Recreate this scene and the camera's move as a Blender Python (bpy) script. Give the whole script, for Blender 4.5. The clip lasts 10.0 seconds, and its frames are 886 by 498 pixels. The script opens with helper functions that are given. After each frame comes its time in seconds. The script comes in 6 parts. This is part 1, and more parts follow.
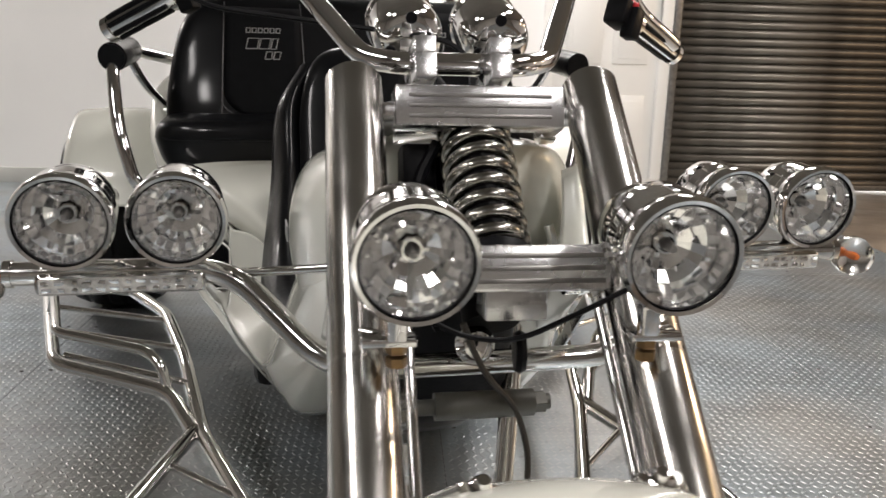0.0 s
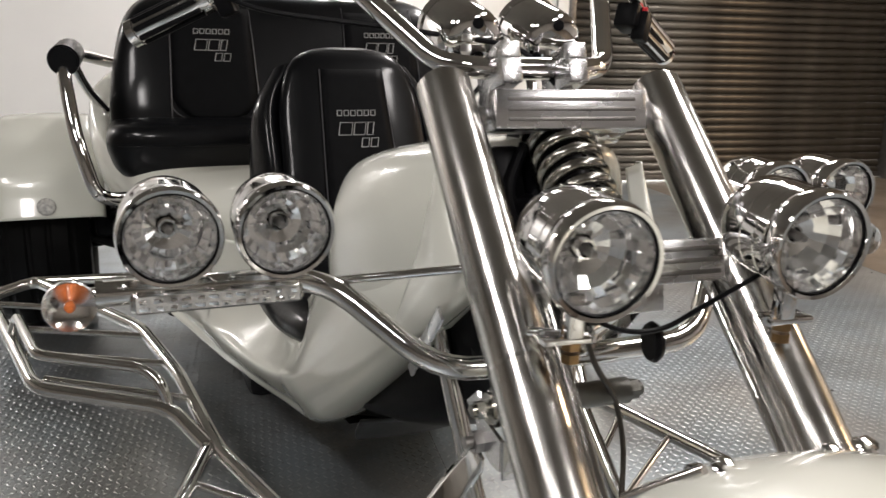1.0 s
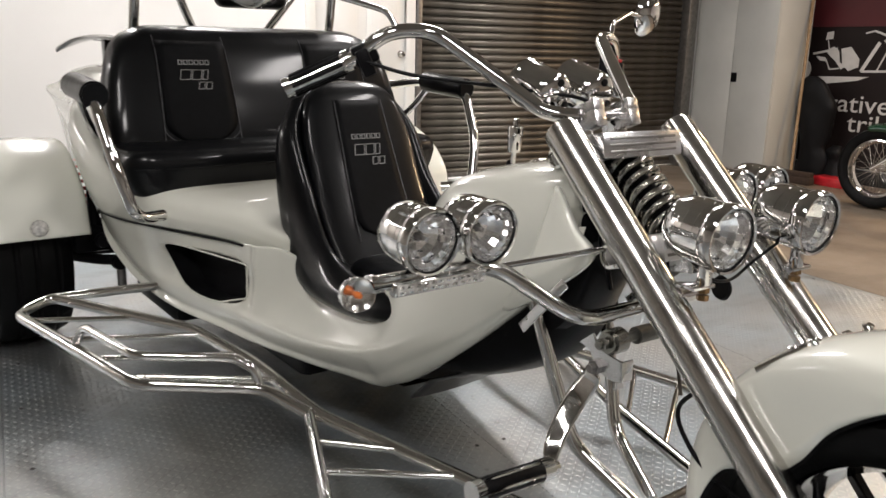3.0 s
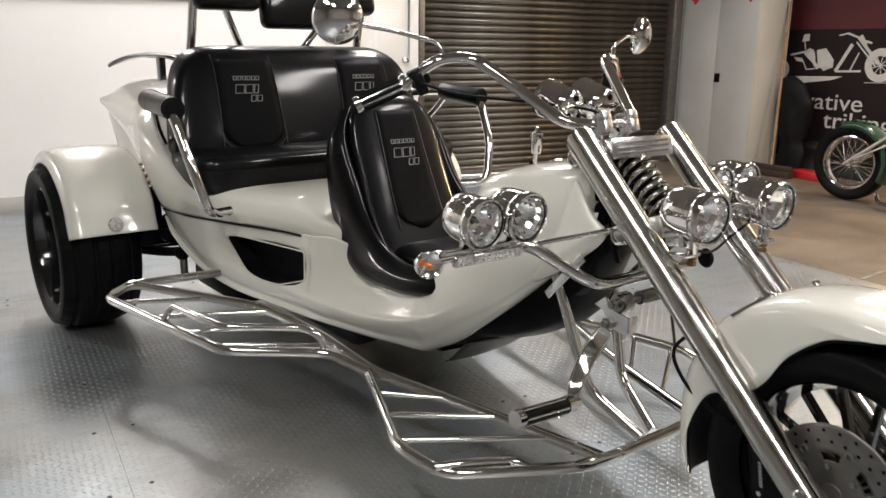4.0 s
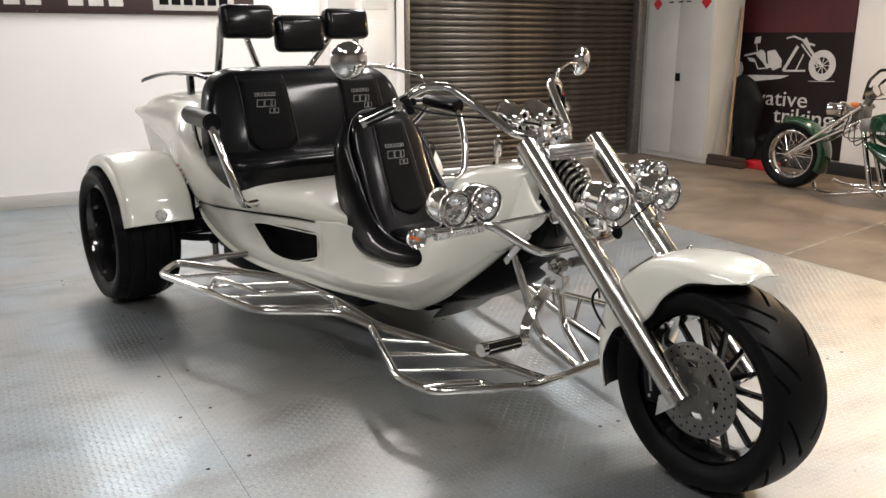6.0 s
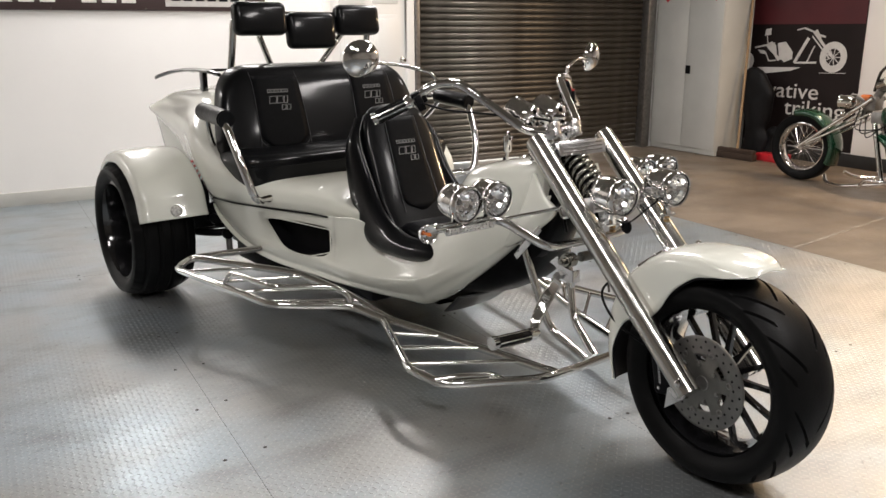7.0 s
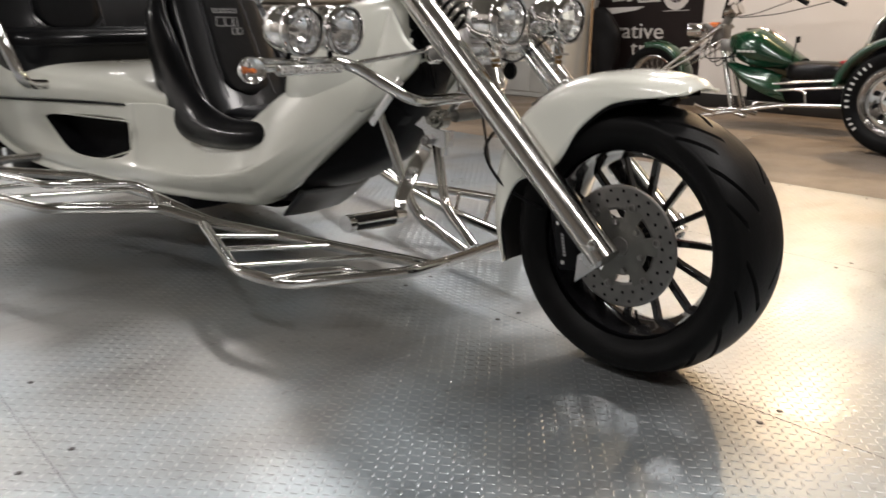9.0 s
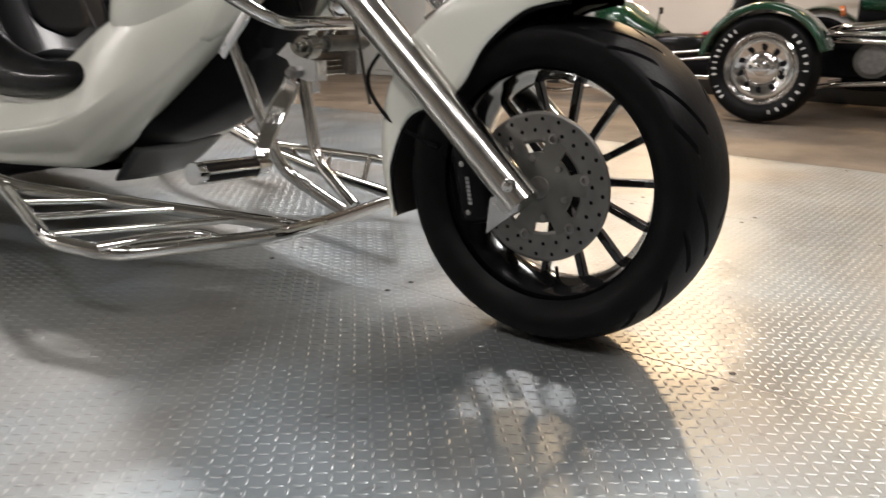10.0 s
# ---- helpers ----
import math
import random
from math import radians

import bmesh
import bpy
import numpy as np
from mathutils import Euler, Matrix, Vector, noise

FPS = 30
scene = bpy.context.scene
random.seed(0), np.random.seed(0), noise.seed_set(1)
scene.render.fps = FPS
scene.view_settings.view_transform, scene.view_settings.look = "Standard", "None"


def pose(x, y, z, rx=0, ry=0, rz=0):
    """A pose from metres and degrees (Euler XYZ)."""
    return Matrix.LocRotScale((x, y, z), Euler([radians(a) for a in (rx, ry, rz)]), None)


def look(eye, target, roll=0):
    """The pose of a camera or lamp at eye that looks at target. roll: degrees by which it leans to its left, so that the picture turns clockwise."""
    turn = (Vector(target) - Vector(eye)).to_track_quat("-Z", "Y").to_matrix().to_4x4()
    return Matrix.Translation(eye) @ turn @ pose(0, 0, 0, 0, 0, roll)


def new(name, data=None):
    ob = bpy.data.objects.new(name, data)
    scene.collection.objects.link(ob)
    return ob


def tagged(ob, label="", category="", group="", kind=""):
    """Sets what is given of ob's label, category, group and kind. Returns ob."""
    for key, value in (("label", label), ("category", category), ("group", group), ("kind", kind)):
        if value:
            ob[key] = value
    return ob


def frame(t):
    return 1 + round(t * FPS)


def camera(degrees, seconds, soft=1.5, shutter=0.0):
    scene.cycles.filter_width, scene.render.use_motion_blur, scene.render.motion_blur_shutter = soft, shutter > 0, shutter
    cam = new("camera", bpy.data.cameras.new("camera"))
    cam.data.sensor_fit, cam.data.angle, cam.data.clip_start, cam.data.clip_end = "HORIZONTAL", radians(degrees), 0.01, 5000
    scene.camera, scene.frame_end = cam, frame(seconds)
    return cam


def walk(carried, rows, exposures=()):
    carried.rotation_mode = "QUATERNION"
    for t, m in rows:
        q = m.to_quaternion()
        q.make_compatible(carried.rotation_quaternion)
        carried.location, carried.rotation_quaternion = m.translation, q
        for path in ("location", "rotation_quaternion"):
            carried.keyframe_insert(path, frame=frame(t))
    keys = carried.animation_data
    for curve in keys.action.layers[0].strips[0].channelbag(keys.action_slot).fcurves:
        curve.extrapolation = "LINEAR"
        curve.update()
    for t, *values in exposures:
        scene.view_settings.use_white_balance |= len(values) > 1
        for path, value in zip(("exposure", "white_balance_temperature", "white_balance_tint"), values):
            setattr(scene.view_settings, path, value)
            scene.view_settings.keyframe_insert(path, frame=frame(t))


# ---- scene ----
# ---- camera ----
cam = camera(57.2, 10.0, shutter=0.5)
PATH = [
    (0, (-0.143, -0.369, 1.048), (0.159, 1.548, 0.564), 1.4),
    (0.5, (-0.292, -0.372, 1.05), (0.171, 1.514, 0.571), 1.2),
    (1, (-0.448, -0.32, 1.052), (0.163, 1.522, 0.569), 1.2),
    (1.5, (-0.612, -0.301, 1.065), (0.181, 1.47, 0.583), 1.3),
    (2, (-0.817, -0.329, 1.112), (0.135, 1.364, 0.635), 1.4),
    (2.5, (-1.036, -0.39, 1.139), (0.019, 1.241, 0.66), 1.4),
    (3, (-1.217, -0.498, 1.161), (-0.143, 1.118, 0.677), 1.3),
    (4.3, (-1.664, -0.884, 1.243), (-0.549, 0.702, 0.754), 0.3),
    (4.5, (-1.708, -0.956, 1.254), (-0.571, 0.614, 0.763), 0.3),
    (5, (-1.829, -1.183, 1.312), (-0.661, 0.365, 0.822), 0.4),
    (5.5, (-1.939, -1.348, 1.349), (-0.795, 0.216, 0.853), 0.3),
    (7, (-2.025, -1.444, 1.39), (-0.928, 0.143, 0.866), -0.2),
    (7.5, (-1.99, -1.418, 1.275), (-0.9, 0.174, 0.747), -0.4),
    (8, (-1.918, -1.313, 1.083), (-0.812, 0.265, 0.549), -0.5),
    (8.5, (-1.806, -1.154, 0.956), (-0.582, 0.331, 0.412), -0.3),
    (9, (-1.699, -0.999, 0.858), (-0.318, 0.34, 0.309), 0.2),
    (9.5, (-1.562, -0.86, 0.743), (-0.091, 0.374, 0.186), 0.2),
    (10, (-1.467, -0.72, 0.658), (0.126, 0.352, 0.101), 0.8),
]
walk(cam, [(t, look(eye, target, roll)) for t, eye, target, roll in PATH],
     [(0, -0.16), (1.5, -0.11), (3, -0.05), (5, 0.03), (7, -0.07), (9, -0.12), (10, -0.03)])

# ---- light ----
world = bpy.data.worlds.new("world")
scene.world = world
world.use_nodes = True
world.node_tree.nodes["Background"].inputs[0].default_value = (0.5, 0.5, 0.52, 1)
world.node_tree.nodes["Background"].inputs[1].default_value = 0.02

ROOM = pose(0, 5.78, 0, 0, 0, -5.07)     # u along the shutter wall, v out of it (negative into the room)
TRIKE = pose(0.112, 0, 0, 0, 0, 3.3)     # x to the rider's left, y rearward
CEIL = 3.2


def area_lamp(name, m, sx, sy, watts, colour):
    data = bpy.data.lights.new(name, "AREA")
    data.shape, data.size, data.size_y, data.energy, data.color = "RECTANGLE", sx, sy, watts, colour
    ob = new(name, data)
    ob.matrix_world = m
    return ob


COOL, WARM = (1.0, 0.945, 0.92), (1.0, 0.69, 0.40)
# unseen ceiling lamps: some follow floor reflections and shadows, the rest are added fill
TUBES_AND_FILL = [(2.2, -5.2, 54, 1.18), (1.9, -2.3, 80, 1.18), (2.2, -7.4, 74, 1.18), (0.85, -0.48, 29, 1.18), (-0.3, -0.5, 41, 1.18), (-4.0, -0.6, 100, 1.18), (-1.6, -5.9, 40, 1.18),
         (-1.0, -7.6, 52, 1.18), (4.89, -3.06, 27, 0.58)]
for u, v, watts, long in TUBES_AND_FILL:
    area_lamp("tube_fill_lamp", ROOM @ pose(u, v, CEIL - 0.14), 0.36, long, watts, COOL)
# warm sources placed to give the floor its warm glints; none is in view
WARM_SPOTS = [(5.9, -2.7, 2.3, 17), (5.8, -3.9, 2.3, 54), (5.5, -5.6, 2.5, 12)]
for u, v, h, watts in WARM_SPOTS:
    area_lamp("warm_lamp", ROOM @ pose(u, v, h, 0, 50, 0), 0.14, 0.14, watts, WARM)

# ---- geometry ----
def catmull(p, n):
    """n points along a smooth curve through the points p."""
    p = np.asarray(p, float)
    k = len(p)
    out = []
    for t in np.linspace(0, k - 1, n):
        i = min(int(t), k - 2)
        f = t - i
        a, b = p[i], p[i + 1]
        ta = (b - p[i - 1]) / 2 if i > 0 else b - a
        tb = (p[i + 2] - a) / 2 if i + 2 < k else b - a
        out.append((2 * f**3 - 3 * f**2 + 1) * a + (f**3 - 2 * f**2 + f) * ta + (3 * f**2 - 2 * f**3) * b + (f**3 - f**2) * tb)
    return np.array(out)


def grid_faces(nu, nv, wrap_u=False, wrap_v=False):
    f = []
    for i in range(nu if wrap_u else nu - 1):
        for j in range(nv if wrap_v else nv - 1):
            a, b = i * nv + j, ((i + 1) % nu) * nv + j
            c, d = ((i + 1) % nu) * nv + (j + 1) % nv, i * nv + (j + 1) % nv
            f.append((a, b, c, d))
    return f


def skin(rows, nu, nv, wrap_v=False):
    """A smooth surface through rows of control points."""
    rows = [catmull(np.vstack([r, r[:1]]) if wrap_v else r, nv + 1 if wrap_v else nv) for r in rows]
    if wrap_v:
        rows = [r[:-1] for r in rows]
    cols = np.array(rows)
    g = np.stack([catmull(cols[:, j], nu) for j in range(nv)], 1)
    return [tuple(v) for v in g.reshape(-1, 3)], grid_faces(nu, nv, False, wrap_v)


def capped(geo, nu, nv):
    """Closes both ends of a tube made by skin(..., wrap_v=True)."""
    v, f = geo
    return v, f + [tuple(range(nv - 1, -1, -1)), tuple(range((nu - 1) * nv, nu * nv))]


def xf(geo, m):
    return [tuple(m @ Vector(v)) for v in geo[0]], geo[1]


def mirrored(geo):
    return [(-x, y, z) for x, y, z in geo[0]], [tuple(reversed(f)) for f in geo[1]]


def join(*geos):
    v, f = [], []
    for gv, gf in geos:
        k = len(v)
        v += list(gv)
        f += [tuple(i + k for i in q) for q in gf]
    return v, f


def both(geo):
    return join(geo, mirrored(geo))


def fillet(pts, bend, steps=5):
    """A polyline with its corners rounded."""
    pts = [Vector(p) for p in pts]
    out = [pts[0]]
    for a, b, c in zip(pts, pts[1:], pts[2:]):
        d = min(bend, (a - b).length * 0.45, (c - b).length * 0.45)
        p, q = b + (a - b).normalized() * d, b + (c - b).normalized() * d
        for i in range(steps + 1):
            s = i / steps
            out.append((1 - s) ** 2 * p + 2 * s * (1 - s) * b + s * s * q)
    return out + [pts[-1]]


def pipe(pts, r, bend=0.05, n=12, ends=True, taper=None):
    """A round bar through the points, with bent corners."""
    path = fillet(pts, bend) if bend else [Vector(p) for p in pts]
    tan = [(path[min(i + 1, len(path) - 1)] - path[max(i - 1, 0)]).normalized() for i in range(len(path))]
    side = tan[0].orthogonal().normalized()
    v, f = [], []
    for i, (p, t) in enumerate(zip(path, tan)):
        side = (side - t * side.dot(t)).normalized()
        up = t.cross(side)
        rr = r if taper is None else r + (taper - r) * i / (len(path) - 1)
        v += [tuple(p + rr * (math.cos(a) * side + math.sin(a) * up)) for a in (2 * math.pi * k / n for k in range(n))]
    f = grid_faces(len(path), n, False, True)
    if ends:
        f += [tuple(range(n - 1, -1, -1)), tuple(range((len(path) - 1) * n, len(path) * n))]
    return v, f


def lathe(profile, n=32, m=Matrix(), caps=True):
    """Turns (radius, height) pairs round z."""
    v = [(r * math.cos(a), r * math.sin(a), h) for r, h in profile for a in (2 * math.pi * k / n for k in range(n))]
    f = [tuple(reversed(q)) for q in grid_faces(len(profile), n, False, True)]
    if caps and profile[0][0] > 1e-5:
        f.append(tuple(range(n)))
    if caps and profile[-1][0] > 1e-5:
        f.append(tuple(range(len(profile) * n - 1, (len(profile) - 1) * n - 1, -1)))
    return xf((v, f), m)


def turned(profile, n=32, m=Matrix()):
    """As lathe, for a profile that closes on itself."""
    v = [(r * math.cos(a), r * math.sin(a), h) for r, h in profile for a in (2 * math.pi * k / n for k in range(n))]
    return xf((v, [tuple(reversed(q)) for q in grid_faces(len(profile), n, True, True)]), m)


def rbox(size, bevel=0.004, m=Matrix(), segs=2):
    bm = bmesh.new()
    bmesh.ops.create_cube(bm, size=1, matrix=Matrix.Diagonal((*size, 1)))
    if bevel:
        bmesh.ops.bevel(bm, geom=bm.edges[:], offset=min(bevel, min(size) * 0.45), segments=segs, profile=0.5, affect="EDGES")
    bm.verts.index_update()
    geo = [tuple(v.co) for v in bm.verts], [tuple(v.index for v in f.verts) for f in bm.faces]
    bm.free()
    return xf(geo, m)


def plate(outline, thick, m=Matrix()):
    """A flat plate with a given outline in x, y."""
    n = len(outline)
    v = [(x, y, -thick / 2) for x, y in outline] + [(x, y, thick / 2) for x, y in outline]
    f = [tuple(range(n - 1, -1, -1)), tuple(range(n, 2 * n))] + [(i, (i + 1) % n, (i + 1) % n + n, i + n) for i in range(n)]
    return xf((v, f), m)


def ob_mesh(name, geo, material, parent=None, label="", angle=40, thick=0.0, bevel=0.0):
    me = bpy.data.meshes.new(name)
    me.from_pydata(geo[0], [], geo[1])
    me.polygons.foreach_set("use_smooth", [True] * len(me.polygons))
    me.update()
    bm = bmesh.new()
    bm.from_mesh(me)
    bmesh.ops.remove_doubles(bm, verts=bm.verts, dist=1e-5)
    bmesh.ops.recalc_face_normals(bm, faces=bm.faces)
    bm.to_mesh(me)
    bm.free()
    me.set_sharp_from_angle(angle=radians(angle))
    me.materials.append(material)
    ob = new(name, me)
    if parent:
        ob.parent = parent
    if label:
        ob["label"] = label
    if thick:
        mod = ob.modifiers.new("thickness", "SOLIDIFY")
        mod.thickness, mod.offset = thick, -1
    if bevel:
        mod = ob.modifiers.new("edge", "BEVEL")
        mod.width, mod.segments = bevel, 2
    return ob


def part(name, geo, material, parent, label="", **kw):
    return ob_mesh(name, geo, material, parent, label, **kw)


def thing(name, label, category, m=Matrix(), group="", kind=""):
    ob = new(name)
    ob.empty_display_size = 0.1
    ob.matrix_world = m
    return tagged(ob, label, category, group, kind)


def setting(name, geo, material, label, category, m=ROOM, **kw):
    ob = ob_mesh(name, geo, material, None, **kw)
    ob.matrix_world = m
    return tagged(ob, label, category, "", "structure")


def writing(words, size, material, parent, m, depth=0.002):
    """Words in the built-in font, each letter a mesh of its own."""
    data = bpy.data.curves.new("letter", "FONT")
    data.body, data.size, data.extrude = words, size, depth
    tmp = bpy.data.objects.new("letter", data)
    scene.collection.objects.link(tmp)
    me = bpy.data.meshes.new_from_object(tmp.evaluated_get(bpy.context.evaluated_depsgraph_get()))
    bpy.data.objects.remove(tmp)
    root = list(range(len(me.vertices)))

    def top(i):
        while root[i] != i:
            i = root[i]
        return i
    for e in me.edges:
        a, b = e.vertices
        root[top(a)] = top(b)
    spans = {}
    for i in range(len(root)):
        spans.setdefault(top(i), []).append(me.vertices[i].co.x)
    letters = []
    for lo, hi, k in sorted((min(xs), max(xs), k) for k, xs in spans.items()):
        if letters and (lo + hi) / 2 < letters[-1][0]:
            letters[-1][1].add(k)
        else:
            letters.append([hi, {k}])
    for _, keys in letters:
        keep = [i for i in range(len(root)) if top(i) in keys]
        where = {i: n for n, i in enumerate(keep)}
        part("letter", ([tuple(m @ me.vertices[i].co) for i in keep], [tuple(where[i] for i in p.vertices) for p in me.polygons if p.vertices[0] in where]), material, parent)


# ---- materials ----
def material(name, base, rough=0.5, metal=0.0, coat=0.0, bump=0.0, bump_scale=60.0, vary=0.0, vary_scale=4.0,
             rough_vary=0.0, second=None, warp=0.0, transmission=0.0, ior=1.5, spec=0.5, emit=None, emit_strength=0.0, coat_rough=0.04):
    mat = bpy.data.materials.new(name)
    mat.use_nodes = True
    nt = mat.node_tree
    b = nt.nodes["Principled BSDF"]
    b.inputs["Base Color"].default_value = (*base, 1)
    b.inputs["Roughness"].default_value = rough
    b.inputs["Metallic"].default_value = metal
    b.inputs["Coat Weight"].default_value = coat
    b.inputs["Coat Roughness"].default_value = coat_rough
    b.inputs["Transmission Weight"].default_value = transmission
    b.inputs["IOR"].default_value = ior
    b.inputs["Specular IOR Level"].default_value = spec
    if emit:
        b.inputs["Emission Color"].default_value = (*emit, 1)
        b.inputs["Emission Strength"].default_value = emit_strength
    co = nt.nodes.new("ShaderNodeTexCoord").outputs["Object"]

    def noise_at(scale, detail=5.0):
        n = nt.nodes.new("ShaderNodeTexNoise")
        n.inputs["Scale"].default_value, n.inputs["Detail"].default_value = scale, detail
        nt.links.new(co, n.inputs["Vector"])
        return n.outputs["Fac"]

    if vary:
        mix = nt.nodes.new("ShaderNodeMix")
        mix.data_type = "RGBA"
        ramp = nt.nodes.new("ShaderNodeMapRange")
        ramp.inputs[1].default_value, ramp.inputs[2].default_value = 0.35, 0.68
        nt.links.new(noise_at(vary_scale, 8), ramp.inputs[0])
        nt.links.new(ramp.outputs[0], mix.inputs[0])
        dark = second or tuple(c * (1 - vary) for c in base)
        mix.inputs[6].default_value, mix.inputs[7].default_value = (*base, 1), (*dark, 1)
        nt.links.new(mix.outputs[2], b.inputs["Base Color"])
    if rough_vary:
        ramp = nt.nodes.new("ShaderNodeMapRange")
        ramp.inputs[1].default_value, ramp.inputs[2].default_value = 0.3, 0.7
        ramp.inputs[3].default_value, ramp.inputs[4].default_value = max(rough - rough_vary, 0.01), min(rough + rough_vary, 1)
        nt.links.new(noise_at(vary_scale * 3.1, 6), ramp.inputs[0])
        nt.links.new(ramp.outputs[0], b.inputs["Roughness"])
    if bump:
        bp = nt.nodes.new("ShaderNodeBump")
        bp.inputs["Strength"].default_value, bp.inputs["Distance"].default_value = bump, 0.002
        nt.links.new(noise_at(bump_scale, 4), bp.inputs["Height"])
        nt.links.new(bp.outputs[0], b.inputs["Normal"])
        if warp:
            wp = nt.nodes.new("ShaderNodeBump")
            wp.inputs["Strength"].default_value, wp.inputs["Distance"].default_value = 1.0, warp
            nt.links.new(noise_at(5.5, 3), wp.inputs["Height"])
            nt.links.new(wp.outputs[0], bp.inputs["Normal"])
    return mat


PEARL = material("pearl_white_paint", (0.73, 0.735, 0.66), 0.24, 0.0, 0.9, vary=0.05, vary_scale=1.5)
CHROME = material("chrome", (0.74, 0.73, 0.72), 0.055, 1.0, rough_vary=0.02, vary=0.04, vary_scale=9)
STAINLESS = material("polished_steel", (0.68, 0.67, 0.65), 0.09, 1.0, rough_vary=0.05, vary_scale=14)
ALU = material("brushed_aluminium", (0.68, 0.68, 0.69), 0.26, 1.0, bump=0.15, bump_scale=300, rough_vary=0.07)
FORKSTEEL = material("brushed_fork_steel", (0.57, 0.555, 0.53), 0.185, 1.0, bump=0.04, bump_scale=260, rough_vary=0.05, vary_scale=5)
STEEL = material("dull_steel", (0.26, 0.25, 0.24), 0.4, 0.85, bump=0.2, bump_scale=120, vary=0.3, vary_scale=30)
LEATHER = material("black_leather", (0.0028, 0.0031, 0.0038), 0.40, coat=0.34, coat_rough=0.11, bump=0.22, bump_scale=170, rough_vary=0.03, vary_scale=8, spec=0.08, warp=0.006)
LEATHER_MATT = material("black_ribbed_cloth", (0.004, 0.0043, 0.005), 0.5, spec=0.05, bump=0.5, bump_scale=400, vary=0.3, vary_scale=40)
RUBBER = material("tyre_rubber", (0.0045, 0.0045, 0.0047), 0.46, spec=0.11, bump=0.3, bump_scale=160, vary=0.35, vary_scale=18)
GLOSS_BLACK = material("gloss_black_paint", (0.008, 0.008, 0.009), 0.12, coat=0.6, vary=0.2)
BLACK = material("black_plastic", (0.005, 0.005, 0.006), 0.42, spec=0.10, bump=0.2, bump_scale=200, vary=0.3, vary_scale=20)
CABLE = material("dusty_brown_cable", (0.035, 0.028, 0.02), 0.5, vary=0.3, vary_scale=50)
GREY_LINE = material("grey_stitching", (0.34, 0.34, 0.34), 0.6, vary=0.2, vary_scale=60)
GLASS = material("clear_lens", (1, 1, 1), 0.0, transmission=1.0, ior=1.25)
MIRROR = material("lamp_reflector", (0.97, 0.97, 0.97), 0.07, 0.95)
BRASS = material("tarnished_brass", (0.30, 0.19, 0.09), 0.35, 0.9, vary=0.4, vary_scale=40)
BOWL = material("chromed_signal_bowl", (0.85, 0.84, 0.82), 0.14, 1.0)
ORANGE = material("orange_bulb", (0.50, 0.13, 0.03), 0.25, coat=0.5, vary=0.2, vary_scale=30)
RED = material("red_plastic", (0.55, 0.02, 0.03), 0.3, coat=0.4, vary=0.2, vary_scale=20)
WALL = material("white_wall_paint", (0.89, 0.885, 0.87), 0.75, bump=0.2, bump_scale=25, vary=0.06, vary_scale=0.8)
# wall paint a step greyer and warmer than WALL
OFFWHITE = material("greyer_white_wall_paint", (0.74, 0.71, 0.68), 0.75, bump=0.2, bump_scale=25, vary=0.08, vary_scale=0.8)
DOORWHITE = material("white_gloss_paint", (0.80, 0.79, 0.76), 0.35, bump=0.05, bump_scale=30, vary=0.05, vary_scale=2)
CABINET = material("grey_white_steel_paint", (0.52, 0.52, 0.49), 0.45, bump=0.06, bump_scale=20, vary=0.12, vary_scale=2.2)
SHUTTER = material("grimy_galvanised_slat", (0.19, 0.168, 0.14), 0.42, 0.75, bump=0.2, bump_scale=40, vary=0.5, vary_scale=3, rough_vary=0.1)
CEILING = material("ceiling_paint", (0.22, 0.207, 0.186), 0.85, vary=0.1, vary_scale=1)
BANNER = material("banner_print", (0.016, 0.011, 0.011), 0.5, spec=0.2, vary=0.3, vary_scale=2)
PRINT_WHITE = material("white_print", (0.62, 0.60, 0.58), 0.5, vary=0.1, vary_scale=20)
BROWN = material("dark_brown_sign", (0.05, 0.03, 0.03), 0.4, vary=0.2, vary_scale=3)
GREEN = material("metallic_green_paint", (0.004, 0.048, 0.021), 0.22, 0.2, 0.9, vary=0.3, vary_scale=4)
WOOD = material("broom_wood", (0.33, 0.22, 0.12), 0.6, bump=0.2, bump_scale=60, vary=0.3, vary_scale=12)
BRISTLE = material("broom_bristle", (0.05, 0.03, 0.02), 0.9, bump=0.8, bump_scale=200, vary=0.4, vary_scale=60)

# ---- the room ----
U0, U1, V0 = -5.0, 6.35, -10.5
PLATE_U = 3.13


